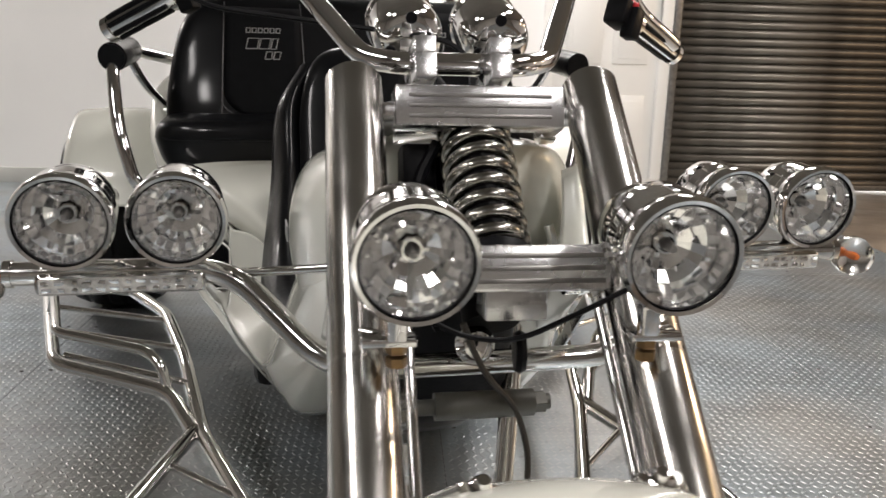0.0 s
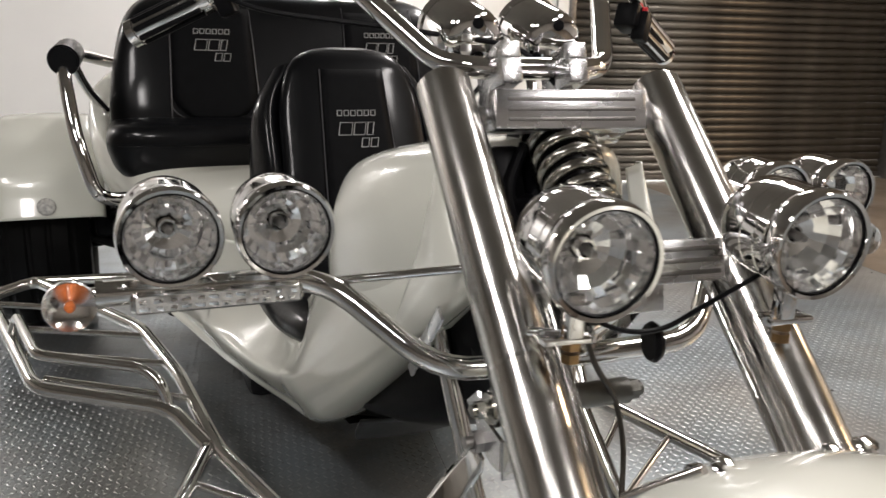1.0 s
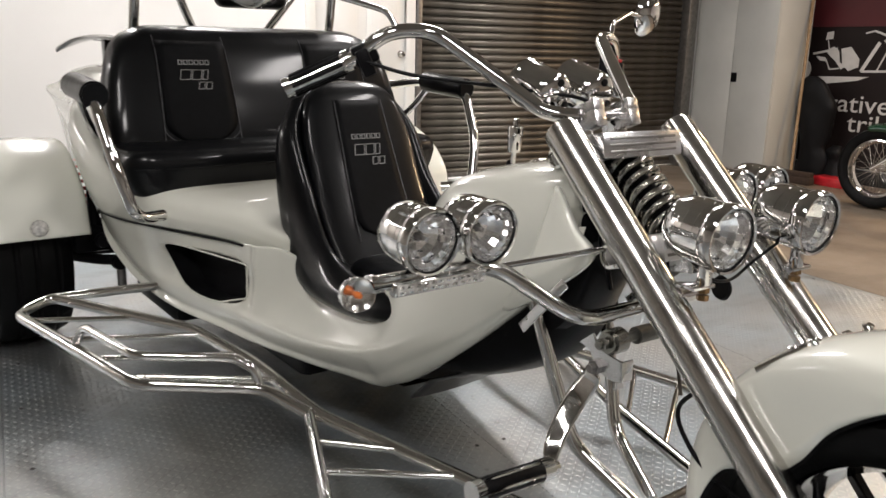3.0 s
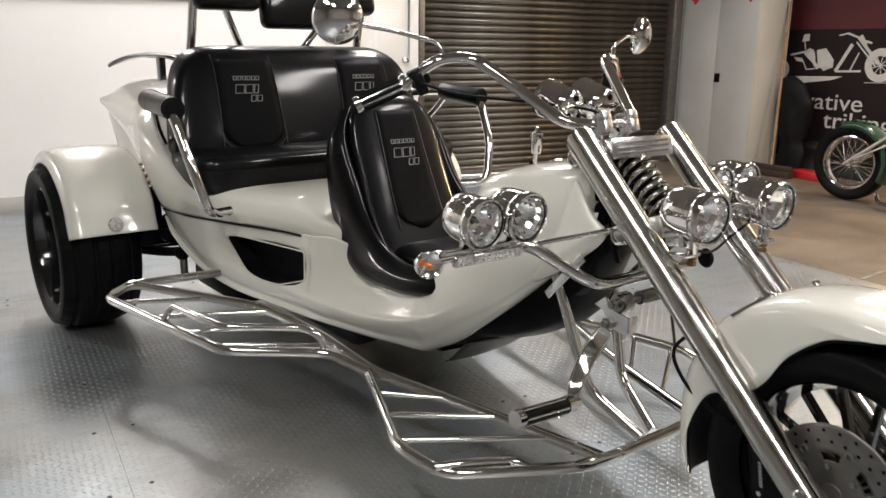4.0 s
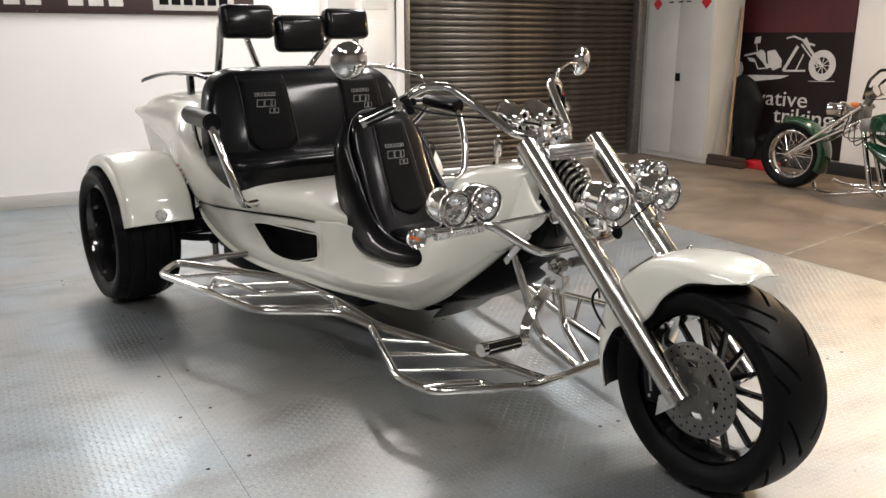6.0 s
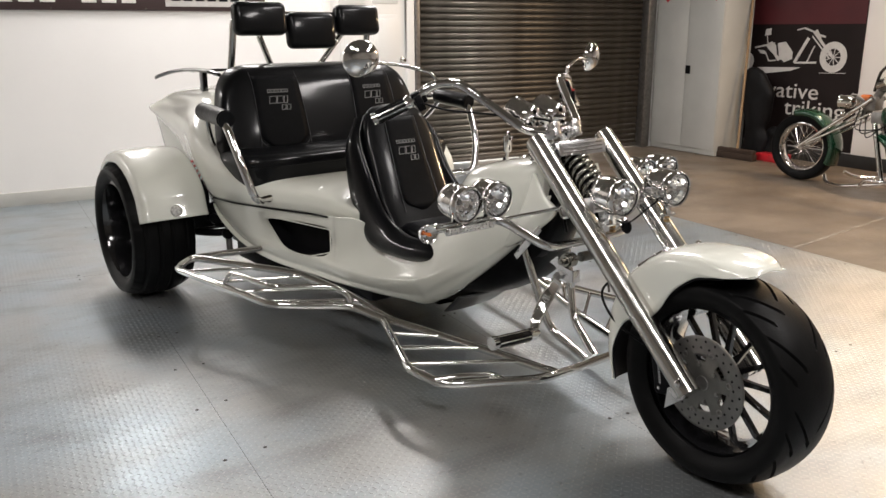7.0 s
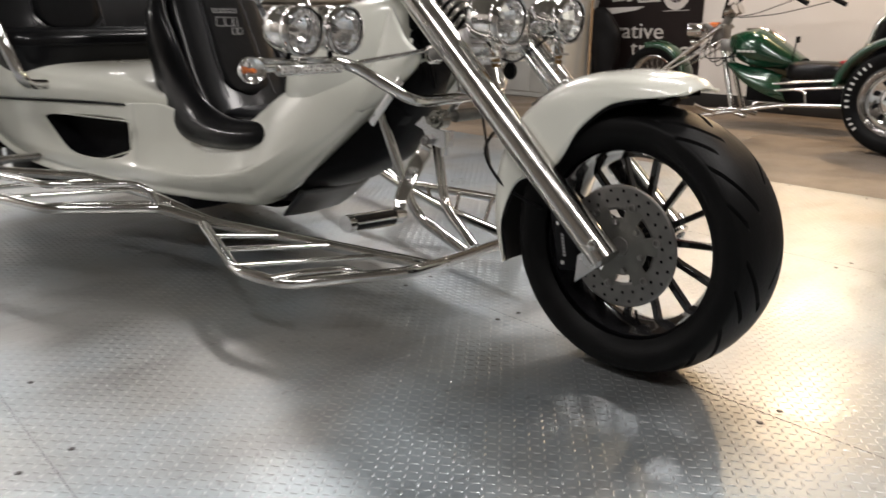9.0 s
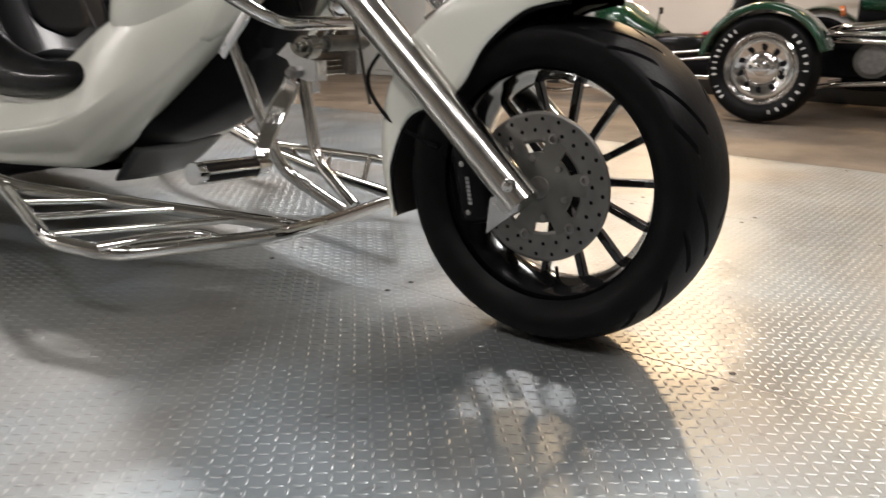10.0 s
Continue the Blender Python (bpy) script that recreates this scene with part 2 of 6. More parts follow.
def worn_floor(name, cool, warm, dark, rough0, rough1, metal):
    """A scuffed floor: cool and warm patches, dark wheel marks, uneven gloss and a slight wave."""
    mat = material(name, cool, rough0, metal, bump=0.3, bump_scale=70, warp=0.006)
    nt = mat.node_tree
    b = nt.nodes["Principled BSDF"]
    co = nt.nodes.new("ShaderNodeTexCoord").outputs["Object"]

    def patch(scale, detail, lo, hi, stretch=(1, 1, 1)):
        mp, n, r = (nt.nodes.new("ShaderNode" + k) for k in ("Mapping", "TexNoise", "MapRange"))
        mp.inputs["Scale"].default_value = stretch
        n.inputs["Scale"].default_value, n.inputs["Detail"].default_value = scale, detail
        r.inputs[1].default_value, r.inputs[2].default_value = lo, hi
        nt.links.new(co, mp.inputs[0])
        nt.links.new(mp.outputs[0], n.inputs["Vector"])
        nt.links.new(n.outputs["Fac"], r.inputs[0])
        return r

    def mixed(fac, a, c):
        m = nt.nodes.new("ShaderNodeMix")
        m.data_type = "RGBA"
        nt.links.new(fac.outputs[0], m.inputs[0])
        for k, v in ((6, a), (7, c)):
            if isinstance(v, tuple):
                m.inputs[k].default_value = (*v, 1)
            else:
                nt.links.new(v.outputs[2], m.inputs[k])
        return m

    tone = mixed(patch(1.3, 5, 0.40, 0.62), cool, warm)
    scuff = patch(2.6, 9, 0.50, 0.78, (1.0, 2.2, 1.0))
    scuff.inputs[4].default_value = 0.55
    tone = mixed(scuff, tone, dark)
    speck = patch(38, 5, 0.60, 0.74)
    speck.inputs[4].default_value = 0.5
    nt.links.new(mixed(speck, tone, dark).outputs[2], b.inputs["Base Color"])
    gloss = patch(2.1, 7, 0.36, 0.66)
    gloss.inputs[3].default_value, gloss.inputs[4].default_value = rough0, rough1
    nt.links.new(gloss.outputs[0], b.inputs["Roughness"])
    return mat


CONCRETE = worn_floor("stained_concrete", (0.195, 0.158, 0.121), (0.138, 0.111, 0.085), (0.065, 0.052, 0.041), 0.34, 0.60, 0.0)
# bars are paler than the plate so that they stand out
TREAD_PALE = worn_floor("pale_tread_bar", (0.43, 0.465, 0.49), (0.42, 0.412, 0.395), (0.27, 0.27, 0.26), 0.33, 0.46, 0.8)
TREAD = worn_floor("galvanised_tread_plate", (0.365, 0.418, 0.45), (0.375, 0.38, 0.368), (0.19, 0.182, 0.172), 0.31, 0.46, 0.78)
FILLER = material("pale_joint_filler", (0.27, 0.24, 0.20), 0.7, bump=0.4, bump_scale=60, vary=0.45, vary_scale=9)
SEAM = material("sheet_joint", (0.16, 0.158, 0.15), 0.6, 0.5, vary=0.4, vary_scale=6)
SCREW = material("dark_screw", (0.07, 0.065, 0.06), 0.6, 0.5, vary=0.3, vary_scale=80)
SKIRT = material("black_skirting", (0.02, 0.02, 0.02), 0.5, vary=0.2, vary_scale=5)
# for walls out of view; the grey tone controls bounce light and chrome reflections
DULL = material("unseen_grey_wall", (0.30, 0.282, 0.256), 0.8, vary=0.2, vary_scale=1)
DAYLIGHT = material("daylight_outside", (1, 1, 1), 1, emit=(1.0, 0.97, 0.92), emit_strength=6)


def slab(u0, u1, v0, v1, z0, z1, bevel=0.0):
    return rbox((u1 - u0, v1 - v0, z1 - z0), bevel, Matrix.Translation(((u0 + u1) / 2, (v0 + v1) / 2, (z0 + z1) / 2)))


setting("floor", slab(U0, U1, V0, 2.0, -0.2, -0.006), CONCRETE, "brown stained concrete workshop floor", "floor")
setting("floor_joint", rbox((1.75, 0.026, 0.003), 0.001, pose(4.02, -3.893, -0.0055, 0, 0, 9.8)), FILLER, "pale filled joint in the concrete floor", "joint")
setting("wall_north", join(slab(U0, 1.58, 0, 0.2, -0.1, CEIL), slab(1.58, 2.42, 0, 0.2, 2.06, CEIL), slab(2.42, 2.5, 0, 0.2, -0.1, CEIL),
                           slab(2.5, 5.6, 0, 0.2, 2.9, CEIL), slab(5.6, U1, 0, 0.2, -0.1, CEIL)), WALL, "white painted workshop wall beside the shutter", "wall")
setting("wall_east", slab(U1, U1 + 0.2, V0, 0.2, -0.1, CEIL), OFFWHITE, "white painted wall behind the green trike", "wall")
# side and rear walls are unseen, added to shape fill light
setting("wall_west", slab(U0 - 0.2, U0, V0, 0.2, -0.1, CEIL), DULL, "unseen side wall, grey tone set for fill and reflections", "wall")
setting("wall_south", slab(U0 - 0.2, U1 + 0.2, V0 - 0.2, V0, -0.1, CEIL), DULL, "unseen rear wall, grey tone set for fill and reflections", "wall")
setting("ceiling", slab(U0 - 0.2, U1 + 0.2, V0 - 0.2, 0.2, CEIL, CEIL + 0.2), CEILING, "plain painted ceiling", "ceiling")
setting("backdrop", slab(2.4, 5.7, 0.5, 0.52, -0.1, 0.5), DAYLIGHT, "bright daylight beyond the shutter", "daylight")
setting("baseboard", slab(U1 - 0.02, U1, V0, -0.3, -0.006, 0.13, 0.004), SKIRT, "black skirting board on the white wall", "skirting")
setting("trim", slab(U0, 1.5, -0.012, 0, -0.004, 0.11, 0.003), CABINET, "tread-plate kick strip at the foot of the wall", "kick strip")

# white panelled door
door = tagged(new("door_1"), "white painted six-panel door with a round knob", "door", "", "structure")
door.matrix_world = ROOM
part("door_frame", join(slab(1.52, 1.6, -0.02, 0.12, 0, 2.1, 0.004), slab(2.40, 2.48, -0.02, 0.12, 0, 2.1, 0.004), slab(1.6, 2.40, -0.02, 0.12, 2.02, 2.1, 0.004)), DOORWHITE, door)
leaf = part("door_leaf", slab(1.602, 2.398, 0.02, 0.06, 0.01, 2.018, 0.003), DOORWHITE, door)
for du in (1.70, 2.05):
    for z0, z1 in ((0.2, 0.72), (0.95, 1.52), (1.62, 1.9)):
        part("panel", join(slab(du, du + 0.27, 0.008, 0.022, z0, z1, 0.006), slab(du + 0.04, du + 0.23, 0.002, 0.012, z0 + 0.04, z1 - 0.04, 0.005)), DOORWHITE, leaf)
part("knob", lathe([(0.0, 0.065), (0.018, 0.062), (0.026, 0.05), (0.024, 0.036), (0.012, 0.028), (0.012, 0.008), (0.027, 0.006), (0.028, 0.0)], 20,
                   pose(2.36, 0.02, 1.09, 90)), STAINLESS, door, "brushed steel door knob")

# roller shutter
shutter = tagged(new("shutter"), "grimy brown-grey steel roller shutter, rolled down", "roller shutter", "", "structure")
shutter.matrix_world = ROOM
PITCH = 0.063
prof = [(0.0, 0.0), (-0.009, 0.004), (-0.017, 0.016), (-0.020, 0.030), (-0.017, 0.043), (-0.009, 0.055), (0.0, 0.059), (0.004, 0.063)]
sv = [(x, y, z) for x in (2.52, 5.55) for y, z in prof]
slat_geo = (sv, [(i, i + 1, i + 1 + len(prof), i + len(prof)) for i in range(len(prof) - 1)])
slat0 = part("slat", slat_geo, SHUTTER, shutter, angle=60, thick=0.002)
slat0.location = (0, 0.06, 0.03)
for i in range(1, 46):
    s = slat0.copy()
    scene.collection.objects.link(s)
    s.location = (0, 0.06 + 0.002 * math.sin(i * 2.3), 0.03 + i * PITCH)
part("guide_rail", join(slab(2.49, 2.54, -0.03, 0.09, 0, 2.95, 0.004), slab(5.52, 5.60, -0.06, 0.09, 0, 2.95, 0.004), slab(5.604, 5.665, -0.03, -0.003, 0, 2.95, 0.003)), STEEL, shutter)
part("bottom_bar", slab(2.54, 5.52, 0.02, 0.08, 0.012, 0.05, 0.004), STEEL, shutter)

# tread-plate sheets over the concrete
setting("steel_floor", slab(U0, PLATE_U, V0, -0.0, -0.006, 0.0), TREAD, "galvanised steel tread-plate floor sheets, scuffed", "floor plate")

# steel cupboard
cup = thing("steel_cupboard", "tall grey-white steel cupboard with two doors and a black lock", "cupboard", ROOM)
CU, CV0, CV1, CH = 5.69, -1.02, -0.02, 1.83
part("body", slab(CU + 0.02, CU + 0.46, CV0, CV1, 0.0, CH, 0.004), CABINET, cup)
mid = (CV0 + CV1) / 2
for a, b in ((CV0 + 0.004, mid - 0.002), (mid + 0.002, CV1 - 0.004)):
    part("door", slab(CU, CU + 0.018, a, b, 0.06, CH - 0.01, 0.004), CABINET, cup)
part("lock", slab(CU - 0.012, CU, mid - 0.075, mid - 0.01, 0.885, 0.975, 0.004), BLACK, cup, "black recessed lock plate")
for v in (CV0 + 0.12, CV1 - 0.16):
    part("warning_diamond", plate([(0, -0.07), (0.07, 0), (0, 0.07), (-0.07, 0)], 0.003, pose(CU - 0.003, v, 1.735, 90, 0, 90)), RED, cup, "red warning diamond sticker")

# printed banner
ban = thing("wall_banner", "dark red and black printed banner showing a white trike", "banner", ROOM)
BU = U1 - 0.012
part("sheet", slab(BU, BU + 0.008, -2.23, -0.62, 0.14, 2.15), BANNER, ban)

# brown sign on the back wall
sign = thing("wall_sign", "dark brown strip sign with pale lettering bars", "sign", ROOM)
part("board", slab(-2.4, 0.98, -0.025, -0.002, 1.54, 1.86, 0.003), BROWN, sign)
part("white_field", slab(0.12, 0.8, -0.03, -0.0255, 1.575, 1.83, 0.002), PRINT_WHITE, sign)

# ---- the white trike ----
trike = thing("trike", "pearl white three-wheeled motorcycle with chrome fork, lamps and step rails", "trike", TRIKE)
STEER = pose(0, 0.72, 0) @ pose(0, 0, 0, 0, 0, -4.5) @ pose(0, -0.72, 0)    # the front end is turned slightly


def steered(ob):
    ob.matrix_basis = STEER @ ob.matrix_basis
    return ob


def wheel_axis(x, y, z):
    return pose(x, y, z, 0, 90, 0)


def mirror_pts(pts):
    return [(-x, y, z) for x, y, z in pts]


def bridge(half):
    """A bar that runs over to the other side."""
    return half + mirror_pts(reversed(half))


def build_tyre(R, half, rim, n=160, m=40, groove=None, sweep=0.0):
    """A tyre turned round z, whose tread is cut by groove(angle, across)."""
    prof = []
    for j in range(m):
        s = j / (m - 1) * 2 - 1
        a = abs(s)
        if a < 0.62:
            w = a / 0.62
            r, h = R - 0.020 * w ** 2.6 * half / 0.1, half * 0.93 * w
        else:
            w = (a - 0.62) / 0.38
            r = (R - 0.020 * half / 0.1) * (1 - w) + rim * w
            h = half * (0.93 + 0.07 * math.sin(w * math.pi * 0.9) - 0.2 * w * w)
        prof.append((r, math.copysign(h, s), s))
    v = []
    for i in range(n):
        for r, h, s in prof:
            a = 2 * math.pi * i / n - sweep * abs(s) ** 1.25
            d = groove(i, s) if groove and abs(s) < 0.64 else 0
            v.append(((r - d) * math.cos(a), (r - d) * math.sin(a), h))
    return v, [tuple(reversed(q)) for q in grid_faces(n, m, True, False)]


def sport_groove(i, s):
    """Slanted grooves, staggered from side to side: long ones, and short ones out on the shoulder."""
    k = i + (0 if s < 0 else 9)
    first, last = ((0.05, 0.50), (0.38, 0.62), (0.20, 0.60), (0.44, 0.62))[k // 18 % 4]
    return 0.008 if k % 18 < 3 and first < abs(s) < last else 0.0


def rib_groove(i, s):
    """Two pairs of grooves round the tyre, and short cuts across the shoulder."""
    if min(abs(abs(s) - 0.14), abs(abs(s) - 0.42)) < 0.03:
        return 0.006
    return 0.003 if i % 6 == 0 and 0.46 < abs(s) < 0.62 else 0.0


FR, FX = 0.329, -0.010
AX = wheel_axis(FX, 0.004, FR)
RIM = 0.240
front = steered(part("front_wheel", join(
    turned([(RIM, -0.072), (RIM - 0.012, -0.076), (RIM - 0.016, -0.066), (RIM - 0.022, -0.04), (RIM - 0.034, -0.02), (RIM - 0.034, 0.02), (RIM - 0.022, 0.04), (RIM - 0.016, 0.066), (RIM - 0.012, 0.076), (RIM, 0.072), (RIM - 0.004, 0.05), (RIM - 0.018, 0.02), (RIM - 0.018, -0.02), (RIM - 0.004, -0.05)], 96, AX),
    lathe([(0.03, -0.075), (0.046, -0.068), (0.046, 0.068), (0.03, 0.075)], 32, AX)), GLOSS_BLACK, trike, "gloss black alloy rim and hub"))
part("tyre", xf(build_tyre(FR, 0.119, RIM - 0.006, 360, 72, sport_groove, 0.95), AX), RUBBER, front, "black sport tyre with curved grooves", angle=30)
for k in range(14):
    m = AX @ pose(0, 0, 0, 0, 0, 360 * (k + 0.3) / 14)
    for s in (-1,):
        part("spoke", xf(plate([(0.04, -0.013), (0.12, -0.0075), (RIM - 0.03, -0.0075), (RIM - 0.03, 0.0075), (0.12, 0.0075), (0.04, 0.013)], 0.022), m), GLOSS_BLACK, front, bevel=0.003)


DISC = material("ground_brake_steel", (0.185, 0.18, 0.17), 0.40, 0.8, bump=0.1, bump_scale=200, vary=0.2, vary_scale=30)
DARKALU = material("grey_cast_aluminium", (0.15, 0.148, 0.135), 0.45, 0.7, bump=0.2, bump_scale=150, vary=0.2, vary_scale=25)


def drilled_disc(r0, r1, th, holes):
    """A flat ring with holes, as a mesh of small sectors."""
    bm = bmesh.new()
    n, rings = 120, [r0 + (r1 - r0) * i / 8 for i in range(9)]
    vs = [[bm.verts.new((r * math.cos(2 * math.pi * k / n), r * math.sin(2 * math.pi * k / n), 0)) for k in range(n)] for r in rings]
    for i in range(8):
        for k in range(n):
            if (k % 5 == (0 if (k // 5) % 2 else 2)) and i == (2 if (k // 5) % 2 else 5) and holes:
                continue
            bm.faces.new((vs[i][k], vs[i + 1][k], vs[i + 1][(k + 1) % n], vs[i][(k + 1) % n]))
    bm.verts.index_update()
    geo = [tuple(v.co) for v in bm.verts], [tuple(v.index for v in f.verts) for f in bm.faces]
    bm.free()
    return geo


for sx in (-1,):
    D = wheel_axis(FX + sx * 0.094, 0.004, FR)
    disc = part("brake_disc", xf(drilled_disc(0.090, 0.150, 0.005, False), D), DISC, front, "drilled steel brake disc")
    mod = disc.modifiers.new("thickness", "SOLIDIFY")
    mod.thickness, mod.offset = 0.005, 0
    edge = [(r * math.cos(t), r * math.sin(t)) for t, r in ((2 * math.pi * i / 180, 0.101 if (i - 7.5) % 30 < 10 or (i - 7.5) % 30 > 25 else 0.071) for i in range(180))]
    part("disc_carrier", plate(edge, 0.006, D), DARKALU, front, "grey aluminium disc carrier")
    for k in range(48):
        part("hole", lathe([(0.0, 0.0), (0.0042, 0.0)], 8, D @ pose(0, 0, 0, 0, 0, 7.5 * k) @ pose(0.114 if k % 2 else 0.136, 0, 0.0029 * sx)), BLACK, disc)
    part("hub_cap", lathe([(0.0, 0.006), (0.022, 0.006), (0.025, 0.0)], 28, D @ pose(0, 0, 0, 180)), STEEL, front)
    for k in range(6):
        part("disc_bolt", lathe([(0.0105, -0.007), (0.0105, 0.006), (0.0065, 0.007), (0.006, 0.003), (0.0, 0.003)], 16, D @ pose(0, 0, 0, 0, 0, 60 * k + 15) @ pose(0.102, 0, 0, 180)), STEEL, front)
        part("hub_bolt", lathe([(0.007, 0.0), (0.007, 0.007), (0.0, 0.008)], 6, D @ pose(0, 0, 0, 0, 0, 60 * k + 45) @ pose(0.06, 0, 0, 180) @ pose(0, 0, 0.003)), STEEL, front)
part("valve", pipe([(FX, 0.0, FR - 0.215), (FX - 0.012, 0.0, FR - 0.185)], 0.004, 0, 8), BLACK, front)

# front fork
FT, FB = Vector((0, 0.795, 1.03)), Vector((0, 0.006, 0.305))
FD = (FB - FT).normalized()


def on_fork(s, x=0.0, off=0.0):
    """A point s metres down the fork, off metres forward of it."""
    return FT + FD * s + Vector((x, 0, 0)) + Vector((0, FD.z, -FD.y)) * off


for sx in (-1, 1):
    a, b = on_fork(0.048, sx * 0.165), on_fork((FB - FT).length, sx * 0.160)
    leg = steered(part("fork_leg", join(pipe([a, a + FD * 0.012, b], 0.0385, 0, 32), pipe([a - FD * 0.006, a + FD * 0.002], 0.034, 0, 32)), FORKSTEEL, trike, "polished steel fork leg"))
    part("leg_seam", pipe([on_fork(0.47, sx * 0.1625), on_fork(0.475, sx * 0.1625)], 0.0392, 0, 32), STAINLESS, leg)
    part("axle_nut", lathe([(0.0, 0.016), (0.007, 0.014), (0.010, 0.008), (0.012, 0.008), (0.013, 0.0), (0.013, -0.006)], 16, wheel_axis(sx * 0.199, 0.019, 0.346) @ pose(0, 0, 0, 0 if sx > 0 else 180)), CHROME, leg, "chrome domed nut")
    part("axle_bracket", plate([(0.044, 0.000), (0.065, -0.017), (0.071, -0.087), (0.001, -0.030), (-0.004, -0.008)], 0.008, pose(sx * 0.190, 0.0, FR, 90, 0, 90) @ pose(0, 0, 0)), ALU, leg, "grey aluminium caliper bracket", bevel=0.001)
    steered(part("brake_pipe", pipe([on_fork(0.36, sx * 0.112), on_fork(0.80, sx * 0.116)], 0.0065, 0, 10), CHROME, trike, "thin chrome brake pipe"))
    if sx > 0:
        continue
    cal = steered(part("brake_caliper", rbox((0.05, 0.085, 0.17), 0.018, pose(sx * 0.098, 0.158, FR - 0.01, -12), 3), BLACK, trike, "black brake caliper"))
    for dz in (-0.05, 0.05):
        part("caliper_bolt", lathe([(0, 0.004), (0.006, 0.003), (0.007, 0)], 8, pose(sx * 0.124, 0.168 + dz * 0.2, FR - 0.02 + dz) @ pose(0, 0, 0, 0, sx * 90)), STAINLESS, cal)
    part("caliper_bolt", lathe([(0, 0.004), (0.007, 0.003), (0.008, 0)], 8, pose(sx * 0.123, 0.15, FR + 0.03) @ pose(0, 0, 0, 0, sx * 90)), STAINLESS, cal)
    part("caliper_print", join(*[rbox((0.002, 0.008, 0.006), 0, pose(sx * 0.124, 0.155 + 0.0016 * k, FR - 0.05 + 0.0085 * k)) for k in range(7)]), GREY_LINE, cal, "pale lettering bars")

# front mudguard
def guard_rows():
    rows = []
    for deg, r, skirt in ((-17, 0.395, 0.36), (0, 0.41, 0.357), (20, 0.428, 0.330), (36, 0.436, 0.264), (50, 0.437, 0.259), (66, 0.429, 0.296), (82, 0.416, 0.334), (92, 0.412, 0.350), (99, 0.411, 0.361), (104, 0.410, 0.372), (107.2, 0.406, 0.382), (108.8, 0.400, 0.390)):
        c, s = math.cos(radians(deg)), math.sin(radians(deg))
        k = 1.0 if deg < 93 else 1.0 - 0.45 * ((deg - 93) / 15.6) ** 2
        row = []
        for x, d in ((-0.130, None), (-0.132, 0.052), (-0.117, 0.022), (-0.075, 0.006), (0, 0), (0.075, 0.006), (0.117, 0.022), (0.132, 0.052), (0.130, None)):
            rr = skirt if d is None else max(r - d, skirt + 0.004)
            row.append((FX + x * k, rr * c, FR + rr * s))
        rows.append(row)
    return rows


guard = steered(part("front_mudguard", skin(guard_rows(), 80, 48), PEARL, trike, thick=0.005))
part("liner", skin([[(FX + (p[0] - FX) * 0.955, p[1] * 0.978, FR + (p[2] - FR) * 0.978) for p in row] for row in guard_rows()[:-3]], 60, 32), BLACK, guard, "black underside of the mudguard")
for sx in (-1, 1):
    for dy in (0.0, 0.05):
        part("mudguard_bolt", lathe([(0.0, 0.009), (0.006, 0.008), (0.008, 0.003), (0.012, 0.0)], 12, pose(sx * 0.075, 0.205 + dy * 0.7, 0.706 - dy * 0.5, 20)), CHROME, guard)
    part("stay", pipe([(sx * 0.13, 0.27, 0.645), (sx * 0.09, 0.21, 0.702)], 0.006, 0, 10), STAINLESS, guard)

# triple clamps
up = steered(part("upper_clamp", join(rbox((0.226, 0.072, 0.054), 0.004, pose(0, 0.726, 0.966, -12)), rbox((0.30, 0.05, 0.022), 0.006, pose(0, 0.748, 0.957, -18))), ALU, trike, "brushed aluminium fork clamp with three slots"))
for k in (-1, 0, 1):
    part("slot", rbox((0.19, 0.003, 0.0055), 0.0012, pose(0, 0.726, 0.966, -12) @ pose(0, -0.0357, k * 0.0135)), STEEL, up)
low = steered(part("lower_clamp", join(rbox((0.25, 0.06, 0.054), 0.004, pose(0, 0.528, 0.797, -16)), rbox((0.30, 0.05, 0.022), 0.004, pose(0, 0.543, 0.792, -16))), ALU, trike, "brushed aluminium lower clamp with grooves"))
for k in (-1, 0, 1):
    part("slot", rbox((0.235, 0.003, 0.006), 0.0012, pose(0, 0.528, 0.797, -16) @ pose(0, -0.0297, k * 0.0145)), STEEL, low)
steered(part("mounting_block", rbox((0.075, 0.06, 0.042), 0.003, pose(0.02, 0.55, 0.752, -8)), ALU, trike))
for sx in (-1, 1):
    for y, z in ((0.815, 0.935), (0.635, 0.757)):
        k = steered(part("clamp_cap", lathe([(0.0, 0.004), (0.010, 0.004), (0.011, 0.0), (0.018, 0.0), (0.019, 0.005), (0.025, 0.004), (0.026, -0.02)], 28, pose(sx * 0.128, y, z, 0, sx * 90)), STAINLESS, trike, "round steel clamp cap"))
        part("clamp_arm", pipe([(sx * 0.12, y, z), (sx * 0.12, y - 0.06, z + 0.02), (0, y - 0.05, z + 0.02)], 0.02, 0.03, 12), STEEL, k)
# steering head and spring
part("frame_neck", join(rbox((0.15, 0.05, 0.20), 0.012, pose(-0.02, 0.80, 0.83, -38)), rbox((0.05, 0.05, 0.09), 0.01, pose(-0.075, 0.755, 0.87, -20)), pipe([(-0.05, 0.74, 0.92), (-0.085, 0.72, 0.86), (-0.06, 0.70, 0.78)], 0.008, 0.03, 8)), BLACK, trike, "black steering neck with wiring")
SPRING = material("dark_polished_steel", (0.34, 0.33, 0.30), 0.2, 1.0, rough_vary=0.05, vary=0.2, vary_scale=20)
st0, st1 = Vector((0, 0.83, 0.95)), Vector((0, 0.61, 0.70))
part("steering_head", pipe([st0, st1], 0.038, 0, 20), BLACK, trike, "black steering head tube")
sp0, sp1 = Vector((0, 0.762, 0.945)), Vector((0, 0.572, 0.792))
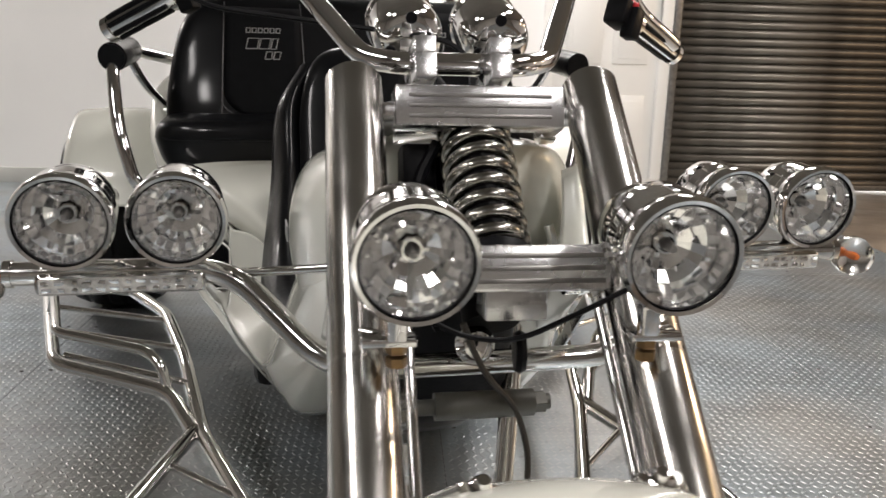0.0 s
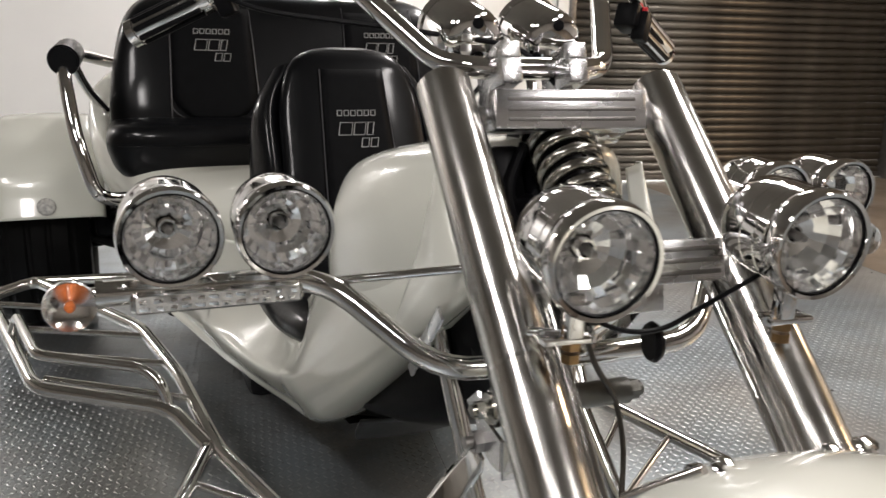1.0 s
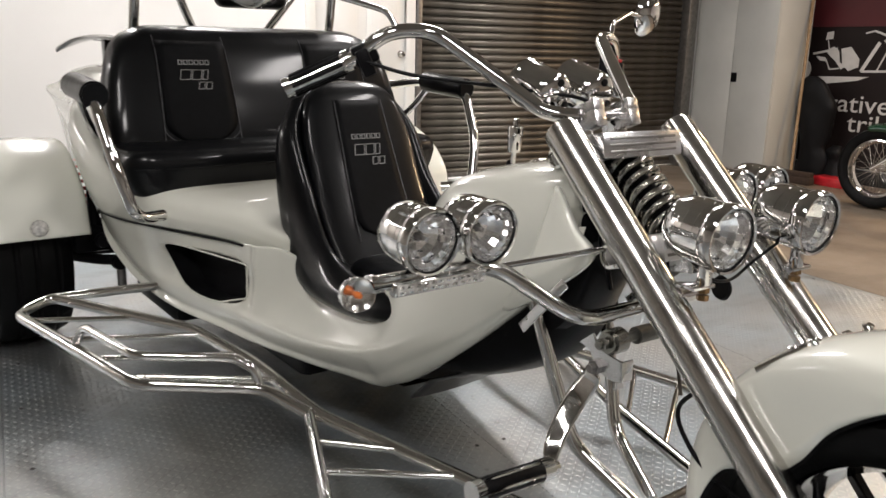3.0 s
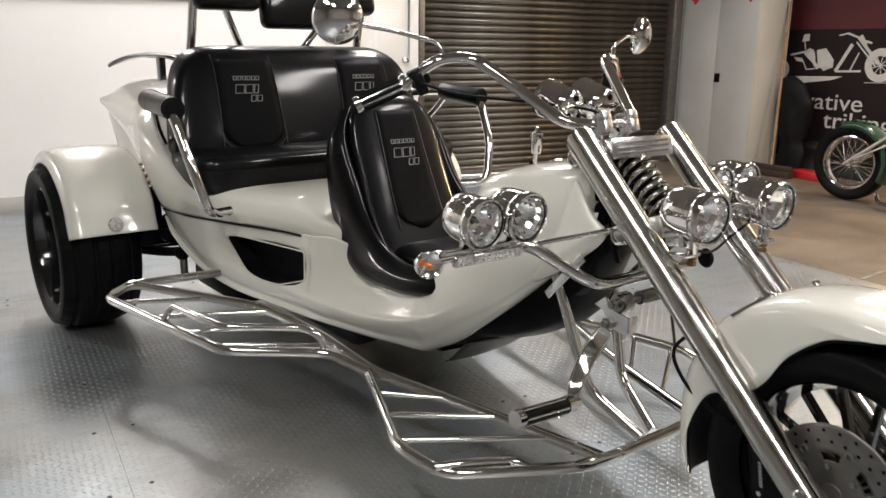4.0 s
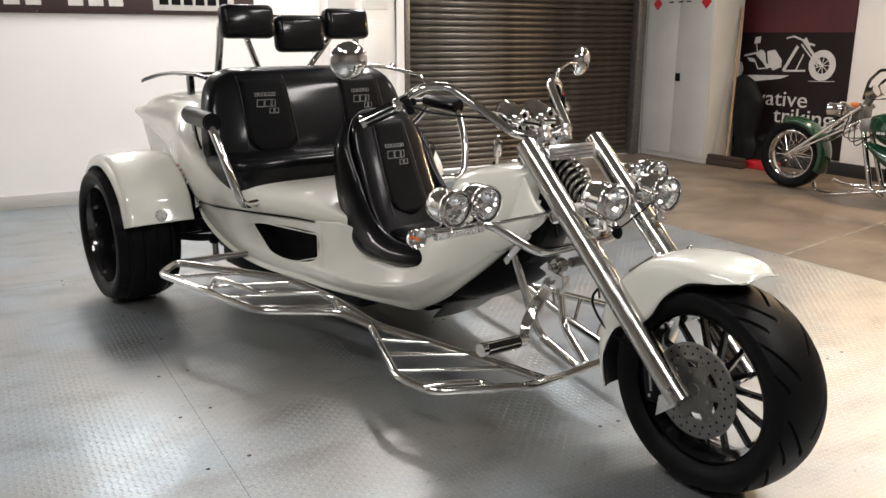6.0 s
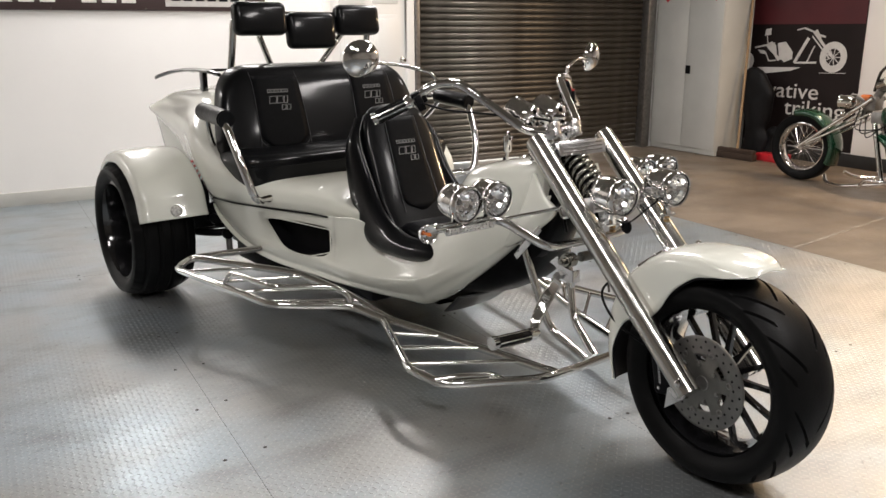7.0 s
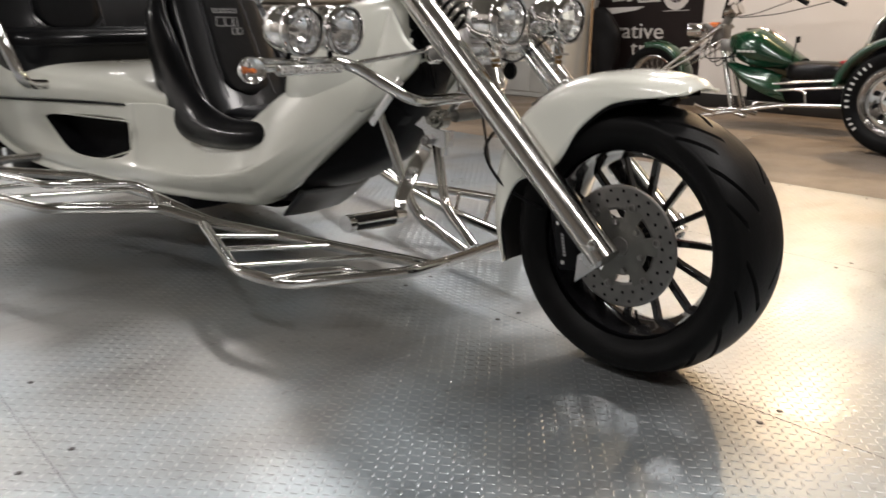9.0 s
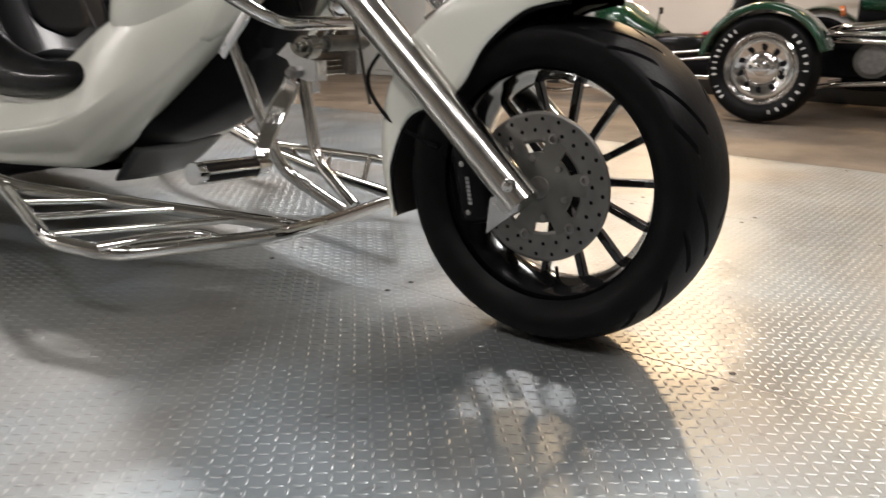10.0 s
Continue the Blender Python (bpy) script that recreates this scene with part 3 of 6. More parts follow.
sd = (sp1 - sp0).normalized()
sa, sb = Vector((1, 0, 0)), sd.cross(Vector((1, 0, 0)))
coil = []
for i in range(9 * 28 + 1):
    t = i / (9 * 28)
    a = 2 * math.pi * 9 * t
    coil.append(sp0 + (sp1 - sp0) * t + 0.0425 * (math.cos(a) * sa + math.sin(a) * sb))
spring = steered(part("suspension_spring", pipe(coil, 0.0088, 0, 12), SPRING, trike, "polished steel coil spring"))
part("damper", pipe([sp0 - sd * 0.02, sp1 + sd * 0.02], 0.024, 0, 16), BLACK, spring)
part("spring_seat", pipe([sp1, sp1 + sd * 0.012], 0.054, 0, 24), BLACK, spring)
steered(part("inner_guard", lathe([(0.0, -0.006), (0.085, -0.006), (0.085, 0.006), (0.0, 0.006)], 32, pose(0.015, 0.80, 0.868, 68)), BLACK, trike, "round black plastic guard"))


def lamp(r, length, name, facets):
    """A chrome bullet lamp looking down its own -z."""
    L = length
    k = part(name, join(lathe([(0.0, L * 1.02), (r * 0.4, L * 1.0), (r * 0.75, L * 0.92), (r * 0.93, L * 0.78), (r * 0.985, L * 0.6), (r * 0.99, L * 0.47), (r * 0.975, L * 0.465), (r * 0.975, L * 0.445), (r * 1.0, L * 0.44), (r * 1.0, L * 0.27), (r * 0.985, L * 0.265), (r * 0.985, L * 0.25), (r * 1.005, L * 0.245), (r * 1.005, 0.016)], 56, Matrix(), False),
                        turned([(r, 0.018), (r * 1.045, 0.014), (r * 1.07, 0.004), (r * 1.06, -0.007), (r * 1.02, -0.012), (r * 0.95, -0.011), (r * 0.92, -0.004), (r * 0.92, 0.004)], 56)), CHROME, trike, "chrome bullet lamp with clear lens")
    rows = []
    prof = ((0.925, -0.002), (0.915, 0.008), (0.84, 0.020), (0.70, 0.031), (0.50, 0.041), (0.22, 0.048))
    for i, (rr, h) in enumerate(prof):
        rows.append([(r * rr * math.cos(2 * math.pi * j / facets), r * rr * math.sin(2 * math.pi * j / facets),
                      h + (random.uniform(-0.0012, 0.0012) if i else 0)) for j in range(facets)])
    part("reflector", ([v for row in rows for v in row], grid_faces(len(prof), facets, False, True)), MIRROR, k, "faceted mirror reflector", angle=3)
    part("gasket", turned([(r * 0.935, -0.008), (r * 0.912, -0.009), (r * 0.908, -0.004), (r * 0.935, -0.003)], 48), BLACK, k)
    part("bulb_shield", lathe([(0.0, 0.018), (0.004, 0.019), (0.0052, 0.024), (0.0052, 0.034), (0.007, 0.042), (0.0, 0.046)], 20), STEEL, k, "dark bulb cap")
    part("bulb_holder", join(turned([(0.0085, 0.036), (0.011, 0.036), (0.0115, 0.046), (0.0085, 0.046)], 20)), STAINLESS, k)
    lens = part("lens", lathe([(r * 0.93, -0.006), (r * 0.8, -0.011), (r * 0.5, -0.015), (0.0, -0.017), (0.0, -0.0145), (r * 0.5, -0.0125), (r * 0.8, -0.0085), (r * 0.93, -0.0035), (r * 0.93, -0.006)], 48, Matrix(), False), GLASS, k, "clear glass lens")
    lens.visible_shadow = False
    return k


for sx in (-1, 1):
    k = steered(lamp(0.0597, 0.122, "headlamp", 22))
    k.matrix_basis = pose(-0.143 if sx < 0 else 0.127, 0.377 if sx < 0 else 0.371, 0.849, -85, 0, -4)
    part("lamp_screw", lathe([(0, 0.004), (0.006, 0.003), (0.007, 0)], 10, pose(sx * -0.06, 0, 0.03) @ pose(0, 0, 0, 0, sx * -90)), STAINLESS, k)
    br = steered(part("lamp_bracket", join(rbox((0.055, 0.03, 0.008), 0.002, pose(sx * 0.139, 0.40, 0.760)), rbox((0.02, 0.02, 0.05), 0.003, pose(sx * 0.131, 0.395, 0.785)), pipe([(sx * 0.112, 0.395, 0.758), (sx * 0.165, 0.43, 0.758)], 0.006, 0, 10)), CHROME, trike, "chrome lamp bracket"))
    for dz in (0.0, 0.017, -0.014):
        part("bracket_nut", lathe([(0.011, -0.005), (0.011, 0.005), (0.0, 0.006)], 6, pose(sx * 0.131, 0.395, 0.753 + dz)), BRASS, br, "tarnished brass nut")
    for x in (0.532, 0.394):
        k = lamp(0.0595, 0.108, "side_lamp", 22)
        k.matrix_basis = pose(sx * x, 0.715, 0.824, -85, 0, sx * -1.5)
        part("lamp_foot", pipe([(0, 0.055, 0.05), (0, 0.085, 0.055)], 0.008, 0, 10), BLACK, k)

# lamp bar with light strip and turn signal
barhalf = [(-0.622, 0.775, 0.742), (-0.335, 0.775, 0.742), (-0.205, 0.648, 0.632)]
part("lamp_bar", pipe(bridge(barhalf), 0.0165, 0.06, 18), STAINLESS, trike, "polished tubular lamp bar")
LEDCLEAR = material("led_lens", (0.74, 0.73, 0.69), 0.08, coat=0.9, vary=0.5, vary_scale=90, spec=0.8)
CLEAR = material("clear_signal_glass", (1, 1, 1), 0.0, transmission=1.0, ior=1.14)
for sx in (-1, 1):
    strip = part("light_strip", rbox((0.220, 0.022, 0.031), 0.0145, pose(sx * 0.4735, 0.762, 0.730), 4), STAINLESS, trike, "strip of daytime running lights in a chrome bezel")
    part("strip_back", rbox((0.206, 0.006, 0.021), 0.0028, pose(sx * 0.4735, 0.7505, 0.730)), LEDCLEAR, strip, "clear strip cover")
    for i in range(24):
        part("led_cell", rbox((0.013, 0.003, 0.0065), 0.001, pose(sx * (0.3805 + i // 2 * 0.0169), 0.7482, 0.7348 if i % 2 else 0.7252, random.uniform(-25, 25), 0, random.uniform(-30, 30))), MIRROR, strip)
    part("thin_rod", pipe([(sx * 0.33, 0.77, 0.735), (sx * 0.115, 0.655, 0.772)], 0.0065, 0, 10), CHROME, trike)
    sig = part("turn_signal", lathe([(0.0, -0.034), (0.012, -0.032), (0.024, -0.022), (0.031, -0.006), (0.032, 0.006), (0.029, 0.016), (0.026, 0.018)], 28, pose(sx * 0.652, 0.765, 0.732, -90), False), CLEAR, trike, "clear turn signal with orange bulb")
    sig.visible_shadow = False
    part("bulb", lathe([(0.0, -0.012), (0.004, -0.011), (0.006, -0.006), (0.006, 0.0), (0.004, 0.011)], 16, pose(sx * 0.652, 0.765, 0.732, -90)), ORANGE, sig, "orange bulb")
    part("bowl", lathe([(0.0, 0.012), (0.02, 0.009), (0.029, 0.002), (0.030, 0.008), (0.027, 0.02), (0.018, 0.034), (0.0, 0.036)], 28, pose(sx * 0.652, 0.765, 0.732, -90)), BOWL, sig)
    part("stalk", join(pipe([(sx * 0.65, 0.79, 0.735), (sx * 0.61, 0.778, 0.742)], 0.010, 0, 12), pipe([(sx * 0.622, 0.776, 0.742), (sx * 0.612, 0.776, 0.742)], 0.019, 0, 16)), STAINLESS, sig)

# handlebar, controls, gauges, mirrors
hb = [(-0.545, 1.238, 1.062), (-0.425, 1.170, 1.122), (-0.365, 1.125, 1.190), (-0.265, 1.085, 1.195), (-0.140, 0.850, 1.029), (-0.09, 0.81, 1.023)]
part("handlebar", pipe(bridge(hb), 0.0165, 0.055, 18), CHROME, trike, "wide chrome handlebar")
for sx in (-1, 1):
    g0, g1 = (Vector((0.558, 1.266, 1.046)), Vector((0.428, 1.182, 1.100))) if sx > 0 else (Vector((-0.545, 1.240, 1.064)), Vector((-0.432, 1.180, 1.122)))
    gd = (g1 - g0).normalized()
    grip = part("grip", pipe([g0, g1], 0.0205, 0, 24), CHROME, trike, "chrome grip with black rubber strips")
    gm = (g1 - g0).to_track_quat("Z", "Y").to_matrix().to_4x4()
    for k in range(8):
        a = 2 * math.pi * k / 8
        off = gm @ Vector((0.0212 * math.cos(a), 0.0212 * math.sin(a), 0))
        part("rubber_strip", pipe([g0 + gd * 0.012 + off, g1 - gd * 0.01 + off], 0.0048, 0, 8), BLACK, grip)
    part("end_cap", pipe([g0 - gd * 0.006, g0 + gd * 0.008], 0.0235, 0, 24), CHROME, grip)
    part("collar", pipe([g1 - gd * 0.004, g1 + gd * 0.010], 0.0255, 0, 24), CHROME, grip)
    box = (part("switch_box", join(rbox((0.05, 0.05, 0.055), 0.008, Matrix.Translation(g1 + gd * 0.045) @ gm), rbox((0.03, 0.06, 0.03), 0.006, Matrix.Translation(g1 + gd * 0.03 + Vector((0, -0.03, -0.012))) @ gm)), BLACK, trike, "black switch housing"))
    if sx > 0:
        part("button", rbox((0.012, 0.016, 0.01), 0.003, Matrix.Translation(g1 + gd * 0.030 + Vector((0.004, -0.028, 0.022)))), RED, box, "red kill switch")
    mc = (0.607, 1.225, 1.266) if sx > 0 else (-0.663, 1.134, 1.289)
    mm = pose(*mc, 98, 0, sx * 14) @ Matrix.Diagonal((1.22 if sx < 0 else 1.1, 1.2, 1, 1))
    mir = (part("mirror", xf(lathe([(0.0, 0.036), (0.018, 0.034), (0.037, 0.026), (0.05, 0.012), (0.0545, 0.002), (0.054, -0.004), (0.05, -0.006), (0.0, -0.006)], 36), mm), CHROME, trike, "oval chrome mirror"))
    part("mirror_arm", pipe([(sx * 0.345, 1.115, 1.20), (sx * 0.36, 1.125, 1.232), (sx * 0.47, 1.17, 1.262), (mc[0] * 0.98, mc[1] - 0.012, mc[2] - 0.01)], 0.0062, 0.03, 10), CHROME, mir)
    part("mirror_glass", xf(lathe([(0.0, -0.0065), (0.047, -0.0065), (0.048, -0.006)], 32), mm), CHROME, mir)
    gm2 = pose(sx * 0.069 + 0.005, 0.935, 1.068, 106, 0, 0) @ Matrix.Diagonal((1.14, 1.14, 1.05, 1))
    g = (part("gauge", lathe([(0.0, 0.046), (0.026, 0.045), (0.038, 0.041), (0.0445, 0.033), (0.0475, 0.02), (0.0475, -0.046), (0.05, -0.049), (0.05, -0.060), (0.044, -0.062), (0.0, -0.060)], 44, gm2), CHROME, trike, "chrome gauge cup"))
    for k in range(3):
        part("grommet", lathe([(0.0, 0.003), (0.0075, 0.002), (0.0085, -0.004)], 14, gm2 @ pose(0, 0, 0, 0, 0, 120 * k + 90) @ pose(0.030, 0, 0.0445, 0, 16, 0)), BLACK, g)
    ris = (part("riser", join(rbox((0.031, 0.088, 0.040), 0.002, pose(sx * 0.0535 - 0.0105, 0.800, 1.010, -22)), rbox((0.031, 0.062, 0.024), 0.002, pose(sx * 0.0535 - 0.0105, 0.796, 1.040, -22)), *[lathe([(0.0, 0.004), (0.005, 0.004), (0.006, 0.0)], 10, pose(sx * 0.0535 - 0.0105, 0.796, 1.040, -22) @ pose(0, d, 0.012)) for d in (-0.022, 0.022)]), ALU, trike, "brushed aluminium handlebar riser"))
    part("riser_foot", lathe([(0.016, 0.0), (0.018, -0.012), (0.020, -0.02)], 20, pose(sx * 0.0535 - 0.0105, 0.80, 0.995)), CHROME, ris)
(part("throttle_cable", pipe([(-0.42, 1.14, 1.13), (-0.36, 1.05, 1.10), (-0.15, 0.93, 1.075), (0.0, 0.86, 1.055), (0.03, 0.80, 1.0)], 0.0042, 0.12, 8), BLACK, trike, "black control cable"))
steered(part("lamp_cable", pipe([(-0.131, 0.43, 0.80), (-0.07, 0.43, 0.752), (0.0, 0.44, 0.738), (0.07, 0.45, 0.765), (0.13, 0.44, 0.80)], 0.0032, 0.06, 8), BLACK, trike, "black lamp cable"))
part("cable_plug", lathe([(0.0, -0.007), (0.018, -0.006), (0.021, 0.0), (0.018, 0.006), (0.0, 0.007)], 20, pose(-0.006, 0.469, 0.716, 0, 90, -10) @ Matrix.Diagonal((1.2, 1.2, 1, 1))), BLACK, trike, "round black rubber plug")
part("cable_loop", pipe([(-0.05, 0.56, 0.72), (-0.02, 0.57, 0.65), (0.04, 0.60, 0.58), (0.06, 0.60, 0.50), (0.04, 0.57, 0.44)], 0.0042, 0.06, 8), CABLE, trike, "hanging black cable")
steered(part("brake_hose", pipe([(-0.165, 0.34, 0.60), (-0.155, 0.42, 0.52), (-0.14, 0.36, 0.43), (-0.12, 0.24, 0.385)], 0.0045, 0.06, 8), BLACK, trike, "black brake hose"))

# ---- body of the white trike ----
def half_rows(rows):
    return [[(-x, y, z) for x, y, z in r] + [(x, y, z) for x, y, z in reversed(r[:-1])] for r in rows]


def ring(y, pts):
    return [(x, y, z) for x, z in pts]


def sheet(rows, nu, nv):
    """The smooth surface through rows, as an array to take places from."""
    return np.array(skin(rows, nu, nv)[0]).reshape(nu, nv, 3)


def place_on(G, u, v):
    i, j = min(max(u, 0), G.shape[0] - 1.001), min(max(v, 0), G.shape[1] - 1.001)
    a, b = int(i), int(j)
    f, g = i - a, j - b
    return (1 - f) * ((1 - g) * G[a, b] + g * G[a, b + 1]) + f * ((1 - g) * G[a + 1, b] + g * G[a + 1, b + 1])


def with_hole(G, outline):
    """The surface as a mesh with an opening; outline is in the surface's own steps. Also gives the rim of the opening."""
    poly = np.array(outline)

    def inside(p):
        c = False
        for (x0, y0), (x1, y1) in zip(poly, np.roll(poly, -1, 0)):
            if (y0 > p[1]) != (y1 > p[1]) and p[0] < (x1 - x0) * (p[1] - y0) / (y1 - y0) + x0:
                c = not c
        return c

    nu, nv = G.shape[:2]
    keep = [q for q in grid_faces(nu, nv) if not inside((q[0] // nv + 0.5, q[0] % nv + 0.5))]
    count = {}
    for q in keep:
        for a, b in zip(q, q[1:] + q[:1]):
            count[frozenset((a, b))] = count.get(frozenset((a, b)), 0) + 1
    border = {i for e, n in count.items() if n == 1 for i in e if 0 < i // nv < nu - 1 and 0 < i % nv < nv - 1}
    V = [tuple(p) for p in G.reshape(-1, 3)]
    for i in border:
        p = np.array((i // nv, i % nv), float)
        best = None
        for a, b in zip(poly, np.roll(poly, -1, 0)):
            t = min(max(np.dot(p - a, b - a) / max(np.dot(b - a, b - a), 1e-9), 0), 1)
            q = a + t * (b - a)
            d = np.linalg.norm(p - q)
            if best is None or d < best[0]:
                best = (d, q)
        V[i] = tuple(place_on(G, *best[1]))
    rim = [place_on(G, *p) for p in outline]
    return (V, keep), rim


# lower tub: section points from the upper edge down to the middle of the floor
tub = [
    ring(0.735, [(0.115, 0.80), (0.12, 0.785), (0.122, 0.77), (0.122, 0.757), (0.12, 0.745), (0.115, 0.735), (0.085, 0.732), (0, 0.75)]),
    ring(0.84, [(0.165, 0.78), (0.172, 0.745), (0.176, 0.71), (0.177, 0.68), (0.176, 0.65), (0.172, 0.632), (0.14, 0.622), (0, 0.66)]),
    ring(1.00, [(0.20, 0.72), (0.213, 0.672), (0.223, 0.625), (0.229, 0.58), (0.231, 0.53), (0.224, 0.497), (0.185, 0.47), (0, 0.52)]),
    ring(1.20, [(0.225, 0.62), (0.247, 0.56), (0.263, 0.50), (0.277, 0.44), (0.281, 0.415), (0.262, 0.37), (0.205, 0.318), (0, 0.36)]),
    ring(1.30, [(0.232, 0.56), (0.25, 0.50), (0.266, 0.445), (0.288, 0.395), (0.297, 0.372), (0.265, 0.31), (0.207, 0.262), (0, 0.29)]),
    ring(1.37, [(0.235, 0.52), (0.248, 0.475), (0.262, 0.43), (0.292, 0.373), (0.304, 0.350), (0.262, 0.285), (0.208, 0.231), (0, 0.25)]),
    ring(1.48, [(0.242, 0.49), (0.252, 0.455), (0.268, 0.405), (0.310, 0.352), (0.326, 0.332), (0.290, 0.275), (0.235, 0.228), (0, 0.235)]),
    ring(1.60, [(0.245, 0.485), (0.252, 0.455), (0.272, 0.402), (0.332, 0.342), (0.350, 0.322), (0.325, 0.272), (0.275, 0.228), (0, 0.22)]),
    ring(1.69, [(0.282, 0.53), (0.284, 0.485), (0.300, 0.415), (0.352, 0.348), (0.374, 0.326), (0.352, 0.275), (0.305, 0.232), (0, 0.22)]),
    ring(1.76, [(0.326, 0.560), (0.326, 0.51), (0.334, 0.43), (0.374, 0.352), (0.390, 0.325), (0.372, 0.275), (0.33, 0.237), (0, 0.222)]),
    ring(1.82, [(0.380, 0.563), (0.380, 0.51), (0.380, 0.435), (0.394, 0.357), (0.403, 0.327), (0.386, 0.278), (0.348, 0.24), (0, 0.225)]),
    ring(1.86, [(0.386, 0.562), (0.388, 0.51), (0.384, 0.44), (0.400, 0.36), (0.412, 0.328), (0.395, 0.28), (0.36, 0.242), (0, 0.23)]),
    ring(1.97, [(0.412, 0.551), (0.410, 0.51), (0.411, 0.45), (0.425, 0.375), (0.436, 0.335), (0.425, 0.29), (0.395, 0.255), (0, 0.24)]),
    ring(2.22, [(0.522, 0.553), (0.513, 0.51), (0.506, 0.455), (0.508, 0.40), (0.515, 0.36), (0.505, 0.315), (0.47, 0.28), (0, 0.26)]),
    ring(2.45, [(0.60, 0.553), (0.592, 0.52), (0.582, 0.47), (0.575, 0.43), (0.567, 0.395), (0.552, 0.36), (0.515, 0.33), (0, 0.30)]),
    ring(2.62, [(0.625, 0.555), (0.617, 0.54), (0.608, 0.515), (0.602, 0.495), (0.595, 0.47), (0.58, 0.445), (0.55, 0.425), (0, 0.38)]),
    ring(2.72, [(0.615, 0.557), (0.61, 0.55), (0.605, 0.54), (0.60, 0.53), (0.59, 0.52), (0.575, 0.51), (0.55, 0.50), (0, 0.47)]),
]
NU, NV = 190, 121
G = sheet(half_rows(tub), NU, NV)


def find_on(G, y, z, side):
    """The steps on the surface that lie nearest to a height and length on one side."""
    best = min(((abs(G[i, j, 1] - y) + abs(G[i, j, 2] - z), i, j) for i in range(G.shape[0]) for j in range(G.shape[1]) if G[i, j, 0] * side > 0.15 and j % (NV - 1) not in (0, 1)), key=lambda k: k[0])
    return best[1], best[2]


def vent_outline(side):
    corners = [find_on(G, y, z, side) for y, z in ((2.26, 0.512), (1.875, 0.490), (1.865, 0.392), (2.13, 0.345))]
    pts = []
    cs = [Vector((a, b, 0)) for a, b in corners]
    for k, bend in enumerate((0.22, 0.07, 0.05, 0.36)):
        a, b, c = cs[k - 1], cs[k], cs[(k + 1) % 4]
        p, q = b + (a - b) * bend, b + (c - b) * bend
        for i in range(6):
            s = i / 5
            w = (1 - s) ** 2 * p + 2 * s * (1 - s) * b + s * s * q
            pts.append((w.x, w.y))
    return pts


geo, rim_l = with_hole(G, vent_outline(-1))
left_half = [q for q in geo[1] if q[0] % NV < NV // 2]
half_geo = ([v if v[0] < 1e-6 else (0.0, v[1], v[2]) for v in geo[0]], left_half)
used = sorted({i for q in left_half for i in q})
remap = {i: k for k, i in enumerate(used)}
half_geo = ([geo[0][i] for i in used], [tuple(remap[i] for i in q) for q in left_half])
tub_ob = part("body_tub", both(half_geo), PEARL, trike, "pearl white painted lower body", thick=0.006)
for side in (-1, 1):
    rim = [Vector((abs(p[0]) * side, p[1], p[2])) for p in rim_l]
    mid = sum(rim, Vector()) / len(rim)
    deep = [r + Vector((-side * 0.075, 0.0, 0.0)) for r in rim]
    n = len(rim)
    vent = part("side_intake", ([tuple(v) for v in rim] + [tuple(v) for v in deep], [(i, (i + 1) % n, (i + 1) % n + n, i + n) for i in range(n)] + [tuple(range(n, 2 * n))]), BLACK, trike, "black recessed side intake")
    part("intake_lip", pipe(rim + [rim[0]], 0.003, 0, 8, ends=False), PEARL, vent)

part("belly_pan", skin([[(x * w, y, z + 0.008 * abs(x)) for x in (-1, -0.5, 0, 0.5, 1)] for y, w, z in ((1.37, 0.14, 0.205), (1.6, 0.19, 0.207), (1.8, 0.23, 0.217), (1.97, 0.27, 0.232), (2.22, 0.33, 0.252), (2.45, 0.39, 0.292), (2.62, 0.42, 0.372))], 24, 9), BLACK, trike, "black underside pan", thick=0.003)

# rear body: seat deck, flanks and tail
deck = [
    ring(1.66, [(0.24, 0.50), (0.24, 0.53), (0.22, 0.545), (0.14, 0.50), (0.07, 0.46), (0, 0.45)]),
    ring(1.82, [(0.315, 0.522), (0.32, 0.565), (0.30, 0.600), (0.20, 0.58), (0.1, 0.54), (0, 0.53)]),
    ring(1.98, [(0.405, 0.553), (0.41, 0.60), (0.385, 0.64), (0.28, 0.66), (0.14, 0.665), (0, 0.665)]),
    ring(2.22, [(0.525, 0.561), (0.54, 0.61), (0.52, 0.66), (0.42, 0.685), (0.2, 0.69), (0, 0.69)]),
    ring(2.45, [(0.605, 0.561), (0.635, 0.635), (0.635, 0.71), (0.575, 0.74), (0.3, 0.70), (0, 0.70)]),
    ring(2.62, [(0.630, 0.563), (0.665, 0.67), (0.675, 0.78), (0.62, 0.83), (0.35, 0.76), (0, 0.74)]),
    ring(2.78, [(0.615, 0.60), (0.66, 0.74), (0.67, 0.85), (0.615, 0.91), (0.35, 0.90), (0, 0.90)]),
    ring(2.98, [(0.60, 0.70), (0.625, 0.82), (0.625, 0.90), (0.565, 0.965), (0.40, 1.03), (0, 1.05)]),
    ring(3.25, [(0.57, 0.80), (0.59, 0.87), (0.585, 0.92), (0.54, 0.965), (0.42, 1.055), (0, 1.075)]),
    ring(3.55, [(0.54, 0.86), (0.56, 0.90), (0.555, 0.93), (0.525, 0.955), (0.43, 1.035), (0, 1.06)]),
    ring(3.72, [(0.53, 0.90), (0.55, 0.925), (0.545, 0.945), (0.52, 0.955), (0.40, 0.99), (0, 1.02)]),
]
part("rear_body", skin(half_rows(deck), 110, 72), PEARL, trike, "pearl white rear body and seat deck", thick=0.006)
